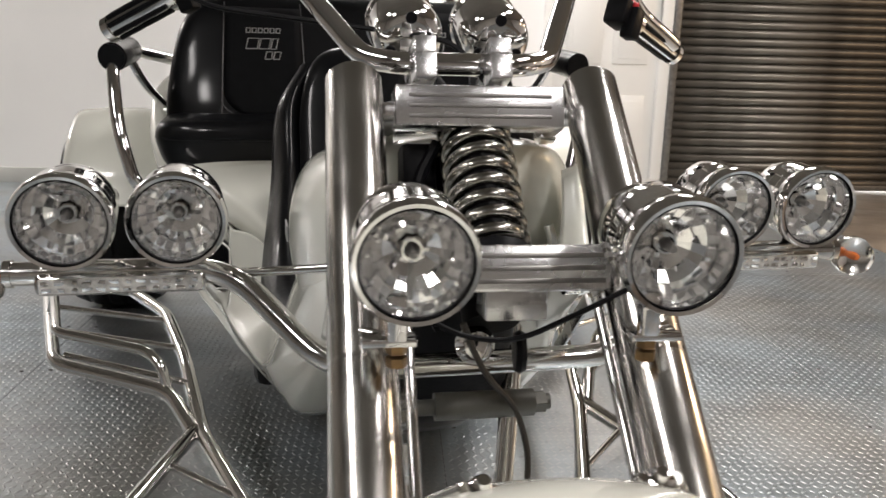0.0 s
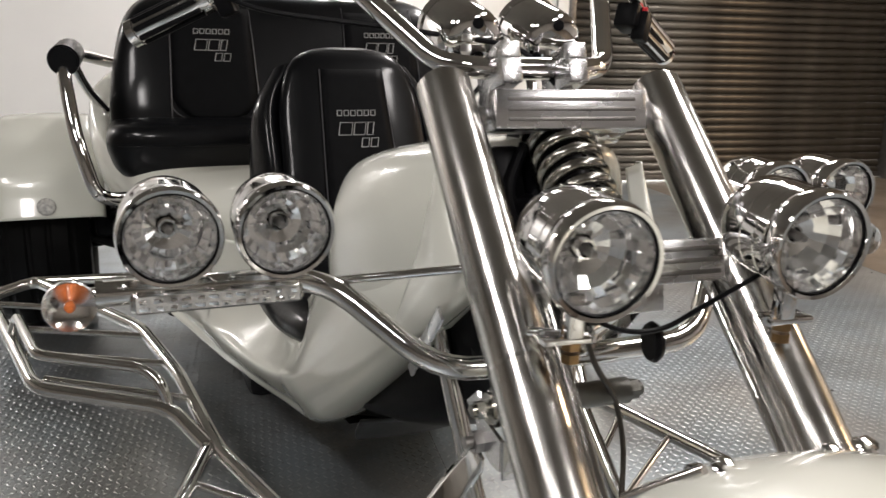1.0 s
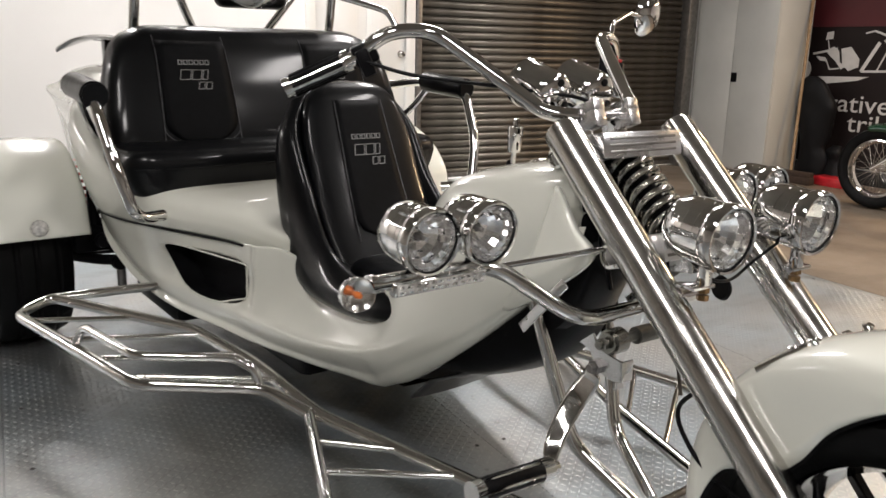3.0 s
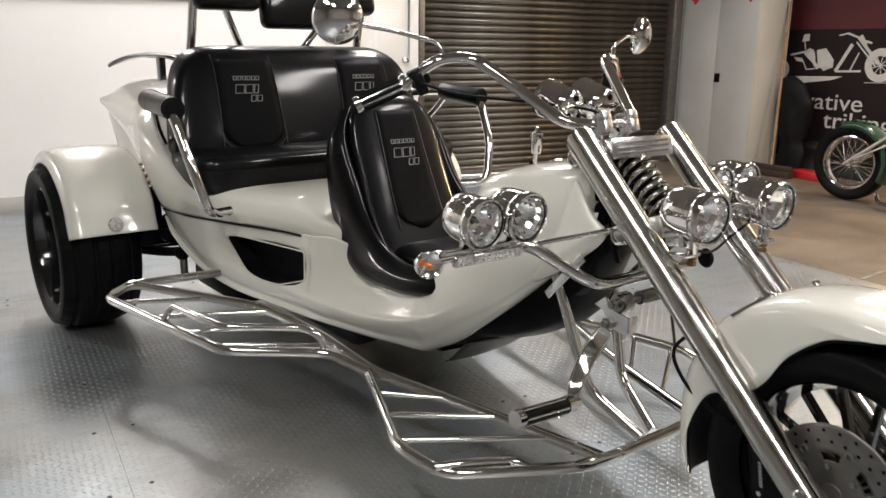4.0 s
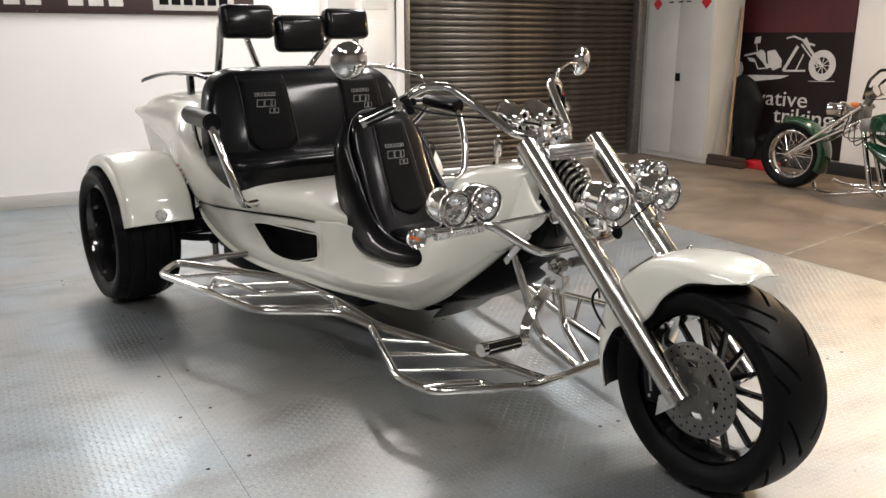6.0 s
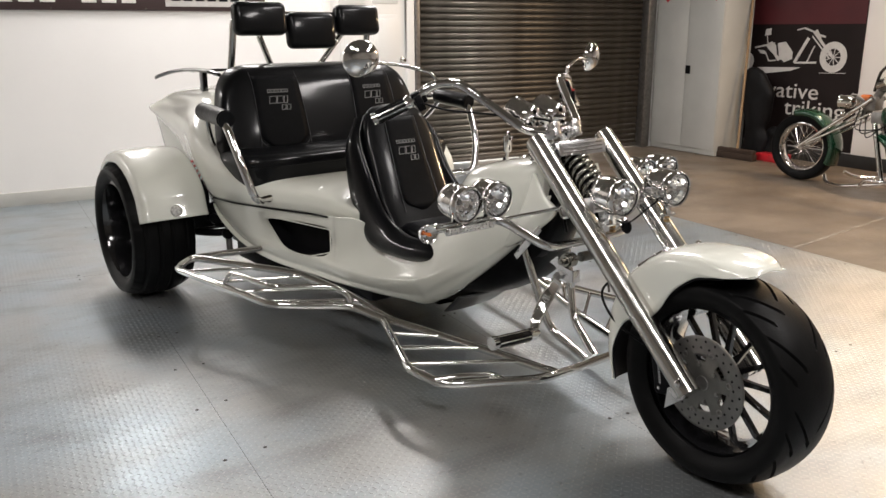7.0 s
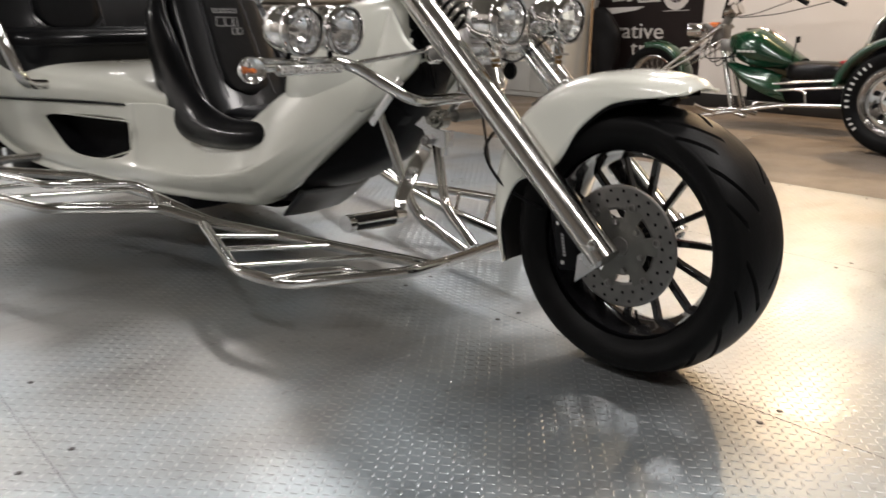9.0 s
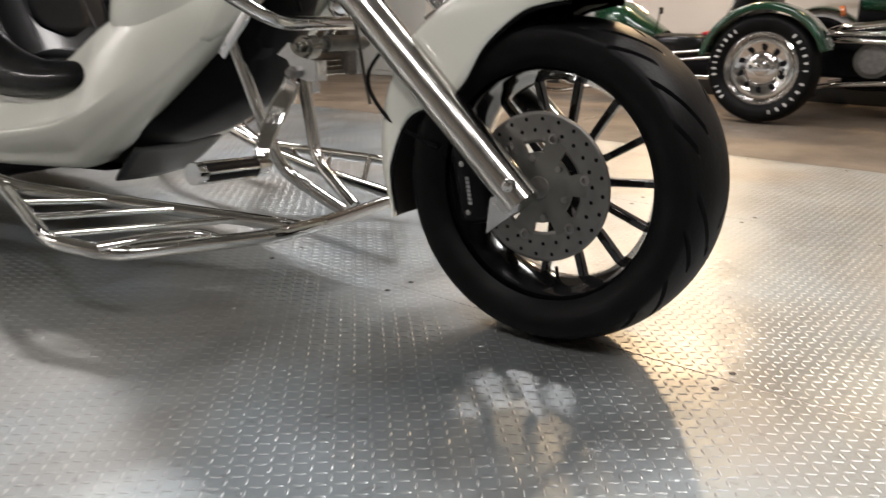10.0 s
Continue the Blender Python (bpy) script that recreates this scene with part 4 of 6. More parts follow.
for sx in (-1, 1):
    part("tail_inner", xf(skin([[(-0.53, y, z), (-0.50, y, z - 0.16), (-0.48, y, z - 0.3)] for y, z in ((2.80, 0.62), (2.98, 0.72), (3.2, 0.80), (3.45, 0.86), (3.68, 0.90))], 30, 12), Matrix.Diagonal((-sx, 1, 1, 1))), PEARL, trike, "white inner tail panel", thick=0.004)
    part("tail_lamp", rbox((0.03, 0.05, 0.05), 0.012, pose(sx * 0.46, 3.70, 0.82)), RED, trike, "red tail lamp")

for sx in (-1, 1):
    part("body_joint", pipe([(sx * x, y, z) for y, x, z in ((1.885, 0.392, 0.553), (1.97, 0.416, 0.555), (2.22, 0.526, 0.557), (2.45, 0.606, 0.557), (2.62, 0.631, 0.559))], 0.0042, 0.05, 8), BLACK, trike, "dark joint between the body halves")

BELLY = material("grey_black_plastic", (0.034, 0.036, 0.039), 0.42, bump=0.2, bump_scale=150, vary=0.25, vary_scale=12)

# tank cover and nose panels
tank = [
    ring(0.752, [(0.02, 0.80), (0.05, 0.83), (0.06, 0.88), (0.04, 0.905), (0, 0.915)]),
    ring(0.79, [(0.125, 0.70), (0.150, 0.80), (0.138, 0.888), (0.092, 0.914), (0, 0.926)]),
    ring(0.90, [(0.18, 0.63), (0.213, 0.76), (0.198, 0.862), (0.138, 0.904), (0, 0.917)]),
    ring(1.04, [(0.21, 0.56), (0.243, 0.72), (0.224, 0.835), (0.160, 0.878), (0, 0.891)]),
    ring(1.12, [(0.212, 0.535), (0.242, 0.68), (0.220, 0.795), (0.158, 0.842), (0, 0.855)]),
    ring(1.19, [(0.198, 0.51), (0.220, 0.61), (0.200, 0.705), (0.140, 0.75), (0, 0.765)]),
    ring(1.235, [(0.155, 0.50), (0.17, 0.56), (0.155, 0.62), (0.105, 0.655), (0, 0.665)]),
    ring(1.255, [(0.08, 0.50), (0.09, 0.53), (0.08, 0.57), (0.05, 0.60), (0, 0.61)]),
]
tank_ob = part("tank_cover", skin(half_rows(tank), 60, 48), PEARL, trike, "pearl white tank cover", thick=0.005)
part("filler_cap", lathe([(0.0, 0.018), (0.025, 0.016), (0.038, 0.008), (0.042, 0.0), (0.042, -0.01)], 32, pose(0.0, 1.0, 0.887, -17)), CHROME, tank_ob, "chrome filler cap")
for sx in (-1, 1):
    part("tank_screw", lathe([(0.0, 0.004), (0.008, 0.003), (0.009, -0.002)], 14, pose(sx * 0.098, 0.80, 0.908, -25, sx * 40)), STEEL, tank_ob)
    part("badge", plate([(-0.022, -0.012), (0.02, -0.016), (0.024, 0.012), (-0.018, 0.016)], 0.003, pose(sx * 0.249, 1.10, 0.72, 90, 0, sx * 88)), GREY_LINE, tank_ob, "small silver badge")
    part("nose_panel", skin([[(sx * x, y, z) for x, y, z in row] for row in (
        ((0.168, 0.778, 0.885), (0.176, 0.80, 0.805), (0.186, 0.82, 0.735), (0.195, 0.855, 0.66), (0.203, 0.89, 0.59)),
        ((0.172, 0.771, 0.886), (0.179, 0.762, 0.807), (0.181, 0.750, 0.737), (0.190, 0.82, 0.655), (0.200, 0.885, 0.588)),
        ((0.165, 0.766, 0.884), (0.166, 0.725, 0.808), (0.158, 0.682, 0.743), (0.172, 0.785, 0.650), (0.190, 0.88, 0.586)),
        ((0.145, 0.775, 0.875), (0.135, 0.735, 0.80), (0.115, 0.70, 0.74), (0.13, 0.80, 0.645), (0.16, 0.89, 0.58)))], 20, 24), PEARL, trike, "pearl white nose panel", thick=0.006)
    part("frame_strap", rbox((0.006, 0.024, 0.185), 0.002, pose(sx * 0.178, 0.785, 0.622, 43)), ALU, trike, "bare metal strap under the nose")
part("nose_hull", capped(skin([[(x, y, z) for x, z in ((-w, t), (0, t + 0.01), (w, t), (w, b + 0.045), (0, b), (-w, b + 0.045))] for y, w, t, b in ((0.74, 0.07, 0.76, 0.66), (0.84, 0.092, 0.70, 0.475), (0.93, 0.115, 0.62, 0.40), (1.08, 0.15, 0.45, 0.325), (1.20, 0.17, 0.38, 0.290), (1.36, 0.19, 0.30, 0.215))], 24, 18, True), 24, 18), BLACK, trike, "black engine shroud under the nose")
part("belly_fin", skin([[(-0.130, 1.348, 0.190), (0.0, 1.350, 0.183), (0.130, 1.348, 0.190)], [(-0.150, 1.285, 0.238), (0.0, 1.275, 0.232), (0.150, 1.285, 0.238)], [(-0.158, 1.215, 0.298), (0.0, 1.200, 0.298), (0.158, 1.215, 0.298)]], 8, 12), BELLY, trike, "dark grey plastic belly plate", thick=0.008)
part("engine_block", rbox((0.20, 0.22, 0.20), 0.03, pose(0, 0.93, 0.575, -40)), BLACK, trike)
part("regulator", join(rbox((0.05, 0.05, 0.06), 0.006, pose(-0.06, 0.74, 0.82)), pipe([(-0.06, 0.72, 0.80), (-0.08, 0.70, 0.72), (-0.05, 0.71, 0.66)], 0.006, 0.03, 8), pipe([(-0.03, 0.73, 0.86), (-0.09, 0.72, 0.78), (-0.07, 0.70, 0.70)], 0.005, 0.03, 8)), BLACK, trike, "black wiring and regulator")
part("horn", lathe([(0.0, 0.03), (0.018, 0.026), (0.026, 0.01), (0.027, 0.0), (0.022, -0.01)], 24, pose(-0.02, 0.62, 0.67, 75)), CHROME, trike, "small chrome horn")
lev = part("gear_lever", join(pipe([(-0.012, 1.09, 0.865), (-0.012, 1.085, 0.915)], 0.007, 0, 12), lathe([(0.0, 0.0), (0.0155, 0.0), (0.0165, 0.003), (0.0195, 0.058), (0.0185, 0.063), (0.008, 0.065), (0.008, 0.080), (0.0, 0.083)], 20, pose(-0.012, 1.085, 0.912, 3))), CHROME, trike, "chrome gear lever")
part("gaiter", lathe([(0.008, 0.03), (0.012, 0.02), (0.024, 0.006), (0.03, -0.01)], 20, pose(-0.012, 1.09, 0.86, -17)), BLACK, lev)


# seats
def pad_loop(y, z, w, d, lean, power=3.2, n=40, x0=0.0):
    """A closed rounded loop, leaning by lean degrees."""
    out = []
    for k in range(n):
        a = 2 * math.pi * k / n
        c, s = math.cos(a), math.sin(a)
        u = math.copysign(abs(c) ** (2 / power), c) * w
        v = math.copysign(abs(s) ** (2 / power), s) * d
        out.append((x0 + u, y + v * math.cos(radians(lean)), z + v * math.sin(radians(lean))))
    return out


def loft_closed(loops, nu):
    g = skin(loops, nu, len(loops[0]), True)
    return capped(g, nu, len(loops[0]))


seat = part("driver_seat", both(skin([
    [(0.0, 1.945, 1.02), (-0.115, 1.93, 1.012), (-0.168, 1.925, 0.998), (-0.188, 1.955, 0.98), (-0.15, 1.985, 0.95), (0, 2.0, 0.93)],
    [(0.0, 1.93, 0.93), (-0.16, 1.90, 0.90), (-0.220, 1.865, 0.895), (-0.255, 1.91, 0.865), (-0.21, 1.97, 0.82), (0, 1.99, 0.80)],
    [(0.0, 1.87, 0.76), (-0.16, 1.83, 0.73), (-0.228, 1.765, 0.735), (-0.275, 1.83, 0.68), (-0.24, 1.89, 0.60), (0, 1.92, 0.58)],
    [(0.0, 1.72, 0.57), (-0.17, 1.70, 0.55), (-0.245, 1.63, 0.595), (-0.300, 1.68, 0.515), (-0.26, 1.72, 0.44), (0, 1.74, 0.40)],
    [(0.0, 1.52, 0.50), (-0.17, 1.50, 0.495), (-0.245, 1.47, 0.53), (-0.302, 1.47, 0.480), (-0.255, 1.47, 0.418), (0, 1.45, 0.37)],
    [(0.0, 1.33, 0.50), (-0.17, 1.32, 0.50), (-0.235, 1.30, 0.525), (-0.276, 1.285, 0.485), (-0.235, 1.29, 0.440), (0, 1.26, 0.39)],
    [(0.0, 1.22, 0.50), (-0.15, 1.21, 0.50), (-0.20, 1.20, 0.515), (-0.222, 1.195, 0.49), (-0.19, 1.20, 0.46), (0, 1.18, 0.42)],
], 60, 40)), LEATHER, trike, "black leather bucket seat")
BP = [(1.66, 0.52, 0.185, 0.05, 25), (1.735, 0.63, 0.20, 0.058, 24), (1.80, 0.75, 0.198, 0.06, 22), (1.855, 0.87, 0.194, 0.058, 20), (1.888, 0.955, 0.176, 0.05, 18), (1.905, 1.005, 0.148, 0.042, 16), (1.915, 1.030, 0.110, 0.03, 14), (1.92, 1.041, 0.06, 0.014, 14)]
part("back_pad", loft_closed([pad_loop(y, z, w, d, lean, 2.6) for y, z, w, d, lean in BP], 50), LEATHER, seat)
part("seat_pad", loft_closed([pad_loop(1.44, z, w, d, 0, 4) for z, w, d in ((0.46, 0.19, 0.20), (0.50, 0.20, 0.21), (0.53, 0.19, 0.20), (0.545, 0.15, 0.16))], 16), LEATHER, seat)


def pad_front(table, power, x, z, lift):
    """A place on the front of a leaning pad."""
    zs = [r[1] for r in table]
    y, w, d, lean = (np.interp(z, zs, [r[i] for r in table]) for i in (0, 2, 3, 4))
    f = max(1 - abs(x / w) ** power, 0.0) ** (1 / power) * d + lift
    return (x, y - f * math.cos(radians(lean)), z - f * math.sin(radians(lean)))


def insert_panel(table, power, xc, half_top, half_low, z_low, z_top, name, mat_, parent, lift, round_low=0.5, n=14):
    rows = []
    for i in range(n + 1):
        t = i / n
        z = z_low + (z_top - z_low) * t
        h = half_low + (half_top - half_low) * t
        if round_low and t < round_low * 0.4:
            h *= math.sqrt(max(1 - (1 - t / (round_low * 0.4)) ** 2, 0.02))
        rows.append([pad_front(table, power, xc + h * s, z, lift) for s in np.linspace(-1, 1, 9)])
    return part(name, ([p for r in rows for p in r], grid_faces(n + 1, 9)), mat_, parent, thick=0.004)


def seam_line(table, power, pts, parent, lift=0.0065, r=0.0018):
    return part("seam", pipe([pad_front(table, power, x, z, lift) for x, z in pts], r, 0, 6), GREY_STITCH, parent)


GREY_STITCH = material("dark_piping", (0.05, 0.05, 0.055), 0.35, vary=0.2, vary_scale=90)


def print_bars(table, power, xc, zc, size, parent):
    """The embroidered mark as plain outlined blocks."""
    def box_outline(x, z, w, h, slant=0.25):
        c = [(x - w / 2 - slant * h / 2, z - h / 2), (x + w / 2 - slant * h / 2, z - h / 2), (x + w / 2 + slant * h / 2, z + h / 2), (x - w / 2 + slant * h / 2, z + h / 2)]
        p = [pad_front(table, power, a, b, 0.0085) for a, b in c]
        part("printed_bar", pipe(p + [p[0]], 0.0012 * size / 0.1, 0, 5), GREY_LINE, parent)
    for k in range(6):
        box_outline(xc - 0.36 * size + 0.145 * size * k, zc + 0.30 * size, 0.095 * size, 0.10 * size, 0.1)
    for k, w in enumerate((0.27, 0.24, 0.13)):
        box_outline(xc + (-0.26, 0.04, 0.27)[k] * size, zc, w * size, 0.24 * size)
    for k in range(2):
        box_outline(xc + (0.13 + 0.2 * k) * size, zc - 0.27 * size, 0.15 * size, 0.17 * size)


insert_panel(BP, 2.6, 0.0, 0.085, 0.105, 0.60, 1.0, "cloth_insert", LEATHER_MATT, seat, 0.002)
for s in (-1, 1):
    seam_line(BP, 2.6, [(s * (0.105 - 0.02 * t / 10), 0.60 + 0.40 * t / 10) for t in range(11)], seat)
print_bars(BP, 2.6, 0.0, 0.862, 0.125, seat)

# passenger bench
PB = [(2.50, 0.66, 0.595, 0.10, 18), (2.535, 0.76, 0.61, 0.105, 17), (2.565, 0.88, 0.605, 0.11, 16), (2.60, 1.00, 0.585, 0.11, 15), (2.628, 1.09, 0.56, 0.105, 14), (2.645, 1.150, 0.525, 0.095, 13), (2.655, 1.185, 0.48, 0.075, 12), (2.66, 1.205, 0.42, 0.045, 12), (2.662, 1.210, 0.35, 0.015, 12)]
bench = part("passenger_bench", loft_closed([pad_loop(y, z, w, d, lean, 4.2, 64) for y, z, w, d, lean in PB], 60), LEATHER, trike, "black leather passenger bench back")
part("bench_cushion", loft_closed([pad_loop(2.42, z, w, d, 0, 5.5, 64) for z, w, d in ((0.630, 0.51, 0.16), (0.660, 0.59, 0.19), (0.73, 0.622, 0.205), (0.775, 0.622, 0.21), (0.805, 0.60, 0.195), (0.815, 0.55, 0.16))], 26), LEATHER, bench, "black leather bench cushion")
part("cushion_piping", pipe([(x, 2.42 - 0.209 * (1 - abs(x / 0.624) ** 5.5) ** (1 / 5.5), 0.755) for x in np.linspace(-0.618, 0.618, 40)], 0.004, 0, 6), LEATHER, bench)
for xc in (-0.285, 0.285):
    insert_panel(PB, 4.2, xc, 0.125, 0.14, 0.83, 1.175, "cloth_insert", LEATHER_MATT, bench, 0.002, 0.7)
    for s in (-1, 1):
        seam_line(PB, 4.2, [(xc + s * (0.145 - 0.02 * t / 12), 0.72 + 0.47 * t / 12) for t in range(13)], bench)
    seam_line(PB, 4.2, [(xc + 0.14 * math.cos(a), 0.89 + 0.065 * math.sin(a)) for a in np.linspace(math.pi, 2 * math.pi, 13)], bench)
    print_bars(PB, 4.2, xc, 1.07, 0.135, bench)
# black block added for the shade beneath the bench
part("seat_shadow_block", rbox((1.04, 0.36, 0.06), 0.02, pose(0, 2.45, 0.655)), BLACK, bench)

# armrests, roll bar, head restraints
for sx in (-1, 1):
    def Q(*pts):
        return [(sx * -x, y, z) for x, y, z in pts]
    arm = part("armrest", pipe(Q((-0.551, 2.142, 0.620), (-0.650, 2.075, 0.628), (-0.695, 2.11, 0.80), (-0.717, 2.215, 0.992), (-0.71, 2.55, 1.012), (-0.60, 2.70, 0.98)), 0.0185, 0.07, 16), CHROME, trike, "chrome armrest tube")
    part("pad", join(pipe(Q((-0.713, 2.205, 0.995), (-0.711, 2.215, 0.996), (-0.708, 2.46, 1.012), (-0.708, 2.47, 1.012)), 0.042, 0, 24), pipe(Q((-0.713, 2.196, 0.994), (-0.712, 2.206, 0.995)), 0.037, 0, 24)), LEATHER, arm, "black padded arm sleeve")
    part("brace", pipe(Q((-0.705, 2.45, 0.995), (-0.67, 2.52, 0.90), (-0.62, 2.60, 0.83)), 0.014, 0.06, 12), CHROME, arm)
rb = part("roll_bar", join(pipe(bridge([(-0.415, 2.86, 0.98), (-0.41, 2.78, 1.25), (-0.405, 2.73, 1.46)]), 0.019, 0.05, 16), pipe([(-0.30, 2.74, 1.44), (-0.16, 2.80, 1.15)], 0.016, 0, 12), pipe([(0.30, 2.74, 1.44), (0.08, 2.80, 1.15)], 0.016, 0, 12)), STAINLESS, trike, "polished roll bar behind the bench")
for x, z, h, w in ((-0.29, 1.44, 0.168, 0.29), (0.005, 1.38, 0.188, 0.285), (0.295, 1.435, 0.162, 0.275)):
    part("head_restraint", rbox((w, 0.085, h), 0.035, pose(x, 2.68, z, -8), 4), LEATHER, rb, "black padded head restraint")
part("tail_rack", join(*[xf(g_, Matrix.Diagonal((sx, 1, 1, 1))) for sx in (-1, 1) for g_ in (capped(skin([[(x + a * w, y, z + b * 0.010) for a, b in ((-1, 0), (-0.5, 1), (0.5, 1), (1, 0), (0.5, -1), (-0.5, -1))] for x, y, z, w in ((0.40, 2.98, 1.150, 0.012), (0.405, 3.10, 1.163, 0.028), (0.42, 3.30, 1.166, 0.034), (0.445, 3.52, 1.150, 0.030), (0.47, 3.70, 1.120, 0.016), (0.48, 3.76, 1.106, 0.006))], 30, 12, True), 30, 12), rbox((0.03, 0.05, 0.12), 0.006, pose(0.41, 3.18, 1.10)))], rbox((0.86, 0.05, 0.016), 0.005, pose(0, 3.31, 1.160))), GLOSS_BLACK, trike, "black luggage rack on the tail")

# rear wheels
RX, RY, RR, RH = 0.865, 3.04, 0.362, 0.168
for sx in (-1, 1):
    A = wheel_axis(sx * RX, RY, RR)
    rw = part("rear_wheel", join(turned([(0.262, -0.135), (0.25, -0.14), (0.243, -0.12), (0.235, -0.02), (0.235, 0.02), (0.243, 0.12), (0.25, 0.14), (0.262, 0.135), (0.255, 0.0)], 64, A),
                                 lathe([(0, -0.03), (0.07, -0.03), (0.07, 0.06), (0, 0.06)], 24, A)), GLOSS_BLACK, trike, "black alloy rear wheel")
    for k in range(8):
        part("spoke", plate([(0.04, -0.03), (0.24, -0.018), (0.24, 0.018), (0.04, 0.03)], 0.03, A @ pose(0, 0, 0, 0, 0, 45 * k + 10) @ pose(0, 0, sx * 0.02)), GLOSS_BLACK, rw)
    part("tyre", xf(build_tyre(RR, RH, 0.255, 160, 64, rib_groove), A), RUBBER, rw, "wide black ribbed tyre", angle=30)
    rows = []
    for deg in (164, 155, 143, 125, 105, 90, 70, 50, 30):
        c, s = -math.cos(radians(deg)), math.sin(radians(deg))
        r = 0.425 if deg < 150 else 0.41
        rows.append([(sx * x, RY - 0.02 + (r - d) * -c, 0.362 + (r - d) * s) for x, d in ((0.995, 0.06), (0.99, 0.03), (0.972, 0.008), (0.92, 0.0), (0.82, -0.004), (0.71, 0.0), (0.665, 0.01), (0.648, 0.035), (0.645, 0.075))])
    rg = part("rear_mudguard", skin(rows, 50, 36), PEARL, trike, "pearl white rear mudguard", thick=0.005)
    part("marker_lamp", lathe([(0.0, 0.014), (0.014, 0.012), (0.025, 0.006), (0.029, 0.0), (0.029, -0.006)], 24, pose(sx * 0.825, RY - 0.413, 0.515, 74)), LEDCLEAR, rg, "round clear marker lamp")
# plain boxes added under the body to block light and darken the floor
part("underpan", join(rbox((0.66, 0.95, 0.10), 0.03, pose(0, 2.10, 0.235)), rbox((0.98, 0.46, 0.12), 0.04, pose(0, 2.50, 0.255)), rbox((0.72, 0.56, 0.26), 0.05, pose(0, 2.85, 0.315))), BLACK, trike, "black underpan and rear engine, filled out to shade the floor")
part("rear_axle", join(pipe([(-0.80, RY, RR), (0.80, RY, RR)], 0.045, 0, 16), *[pipe([(sx * 0.55, 2.75, 0.50), (sx * 0.68, RY - 0.05, RR)], 0.022, 0, 12) for sx in (-1, 1)], *[pipe([(sx * 0.60, 2.8, 0.37), (sx * 0.60, 2.82, 0.62)], 0.02, 0, 12) for sx in (-1, 1)], *[rbox((0.14, 0.16, 0.1), 0.02, pose(sx * 0.62, 2.84, 0.42)) for sx in (-1, 1)]), BLACK, trike, "black rear axle and suspension")
for sx in (-1, 1):
    sus = part("suspension_arm", join(pipe([(sx * 0.44, 2.60, 0.36), (sx * 0.60, 2.74, 0.345), (sx * 0.70, 2.92, 0.34)], 0.020, 0.05, 12), pipe([(sx * 0.44, 2.86, 0.35), (sx * 0.70, 2.96, 0.34)], 0.018, 0, 12), rbox((0.05, 0.06, 0.11), 0.012, pose(sx * 0.69, 2.93, 0.36))), BLACK, trike, "black lower suspension arm")
    part("link_rod", pipe([(sx * 0.565, 2.62, 0.24), (sx * 0.565, 2.62, 0.50)], 0.016, 0, 12), STEEL, sus)
    part("link_bush", join(*[lathe([(0.0, 0.018), (0.026, 0.018), (0.03, 0.0), (0.026, -0.018), (0.0, -0.018)], 16, pose(sx * x, y, z, 90)) for x, y, z in ((0.60, 2.70, 0.43), (0.57, 2.62, 0.36), (0.66, 2.80, 0.47))]), BLACK, sus)
    part("brake_line", pipe([(sx * 0.54, 2.66, 0.46), (sx * 0.62, 2.72, 0.40), (sx * 0.66, 2.80, 0.50), (sx * 0.70, 2.90, 0.44)], 0.006, 0.04, 8), BLACK, sus)
    c = [Vector((sx * 0.60, 2.90, 0.50)) + Vector((0.03 * math.cos(a), 0.03 * math.sin(a), 0.028 * a / 6.283)) for a in np.linspace(0, 6.283 * 8, 160)]
    part("rear_spring", pipe(c, 0.006, 0, 8), RED, trike, "red rear suspension spring")

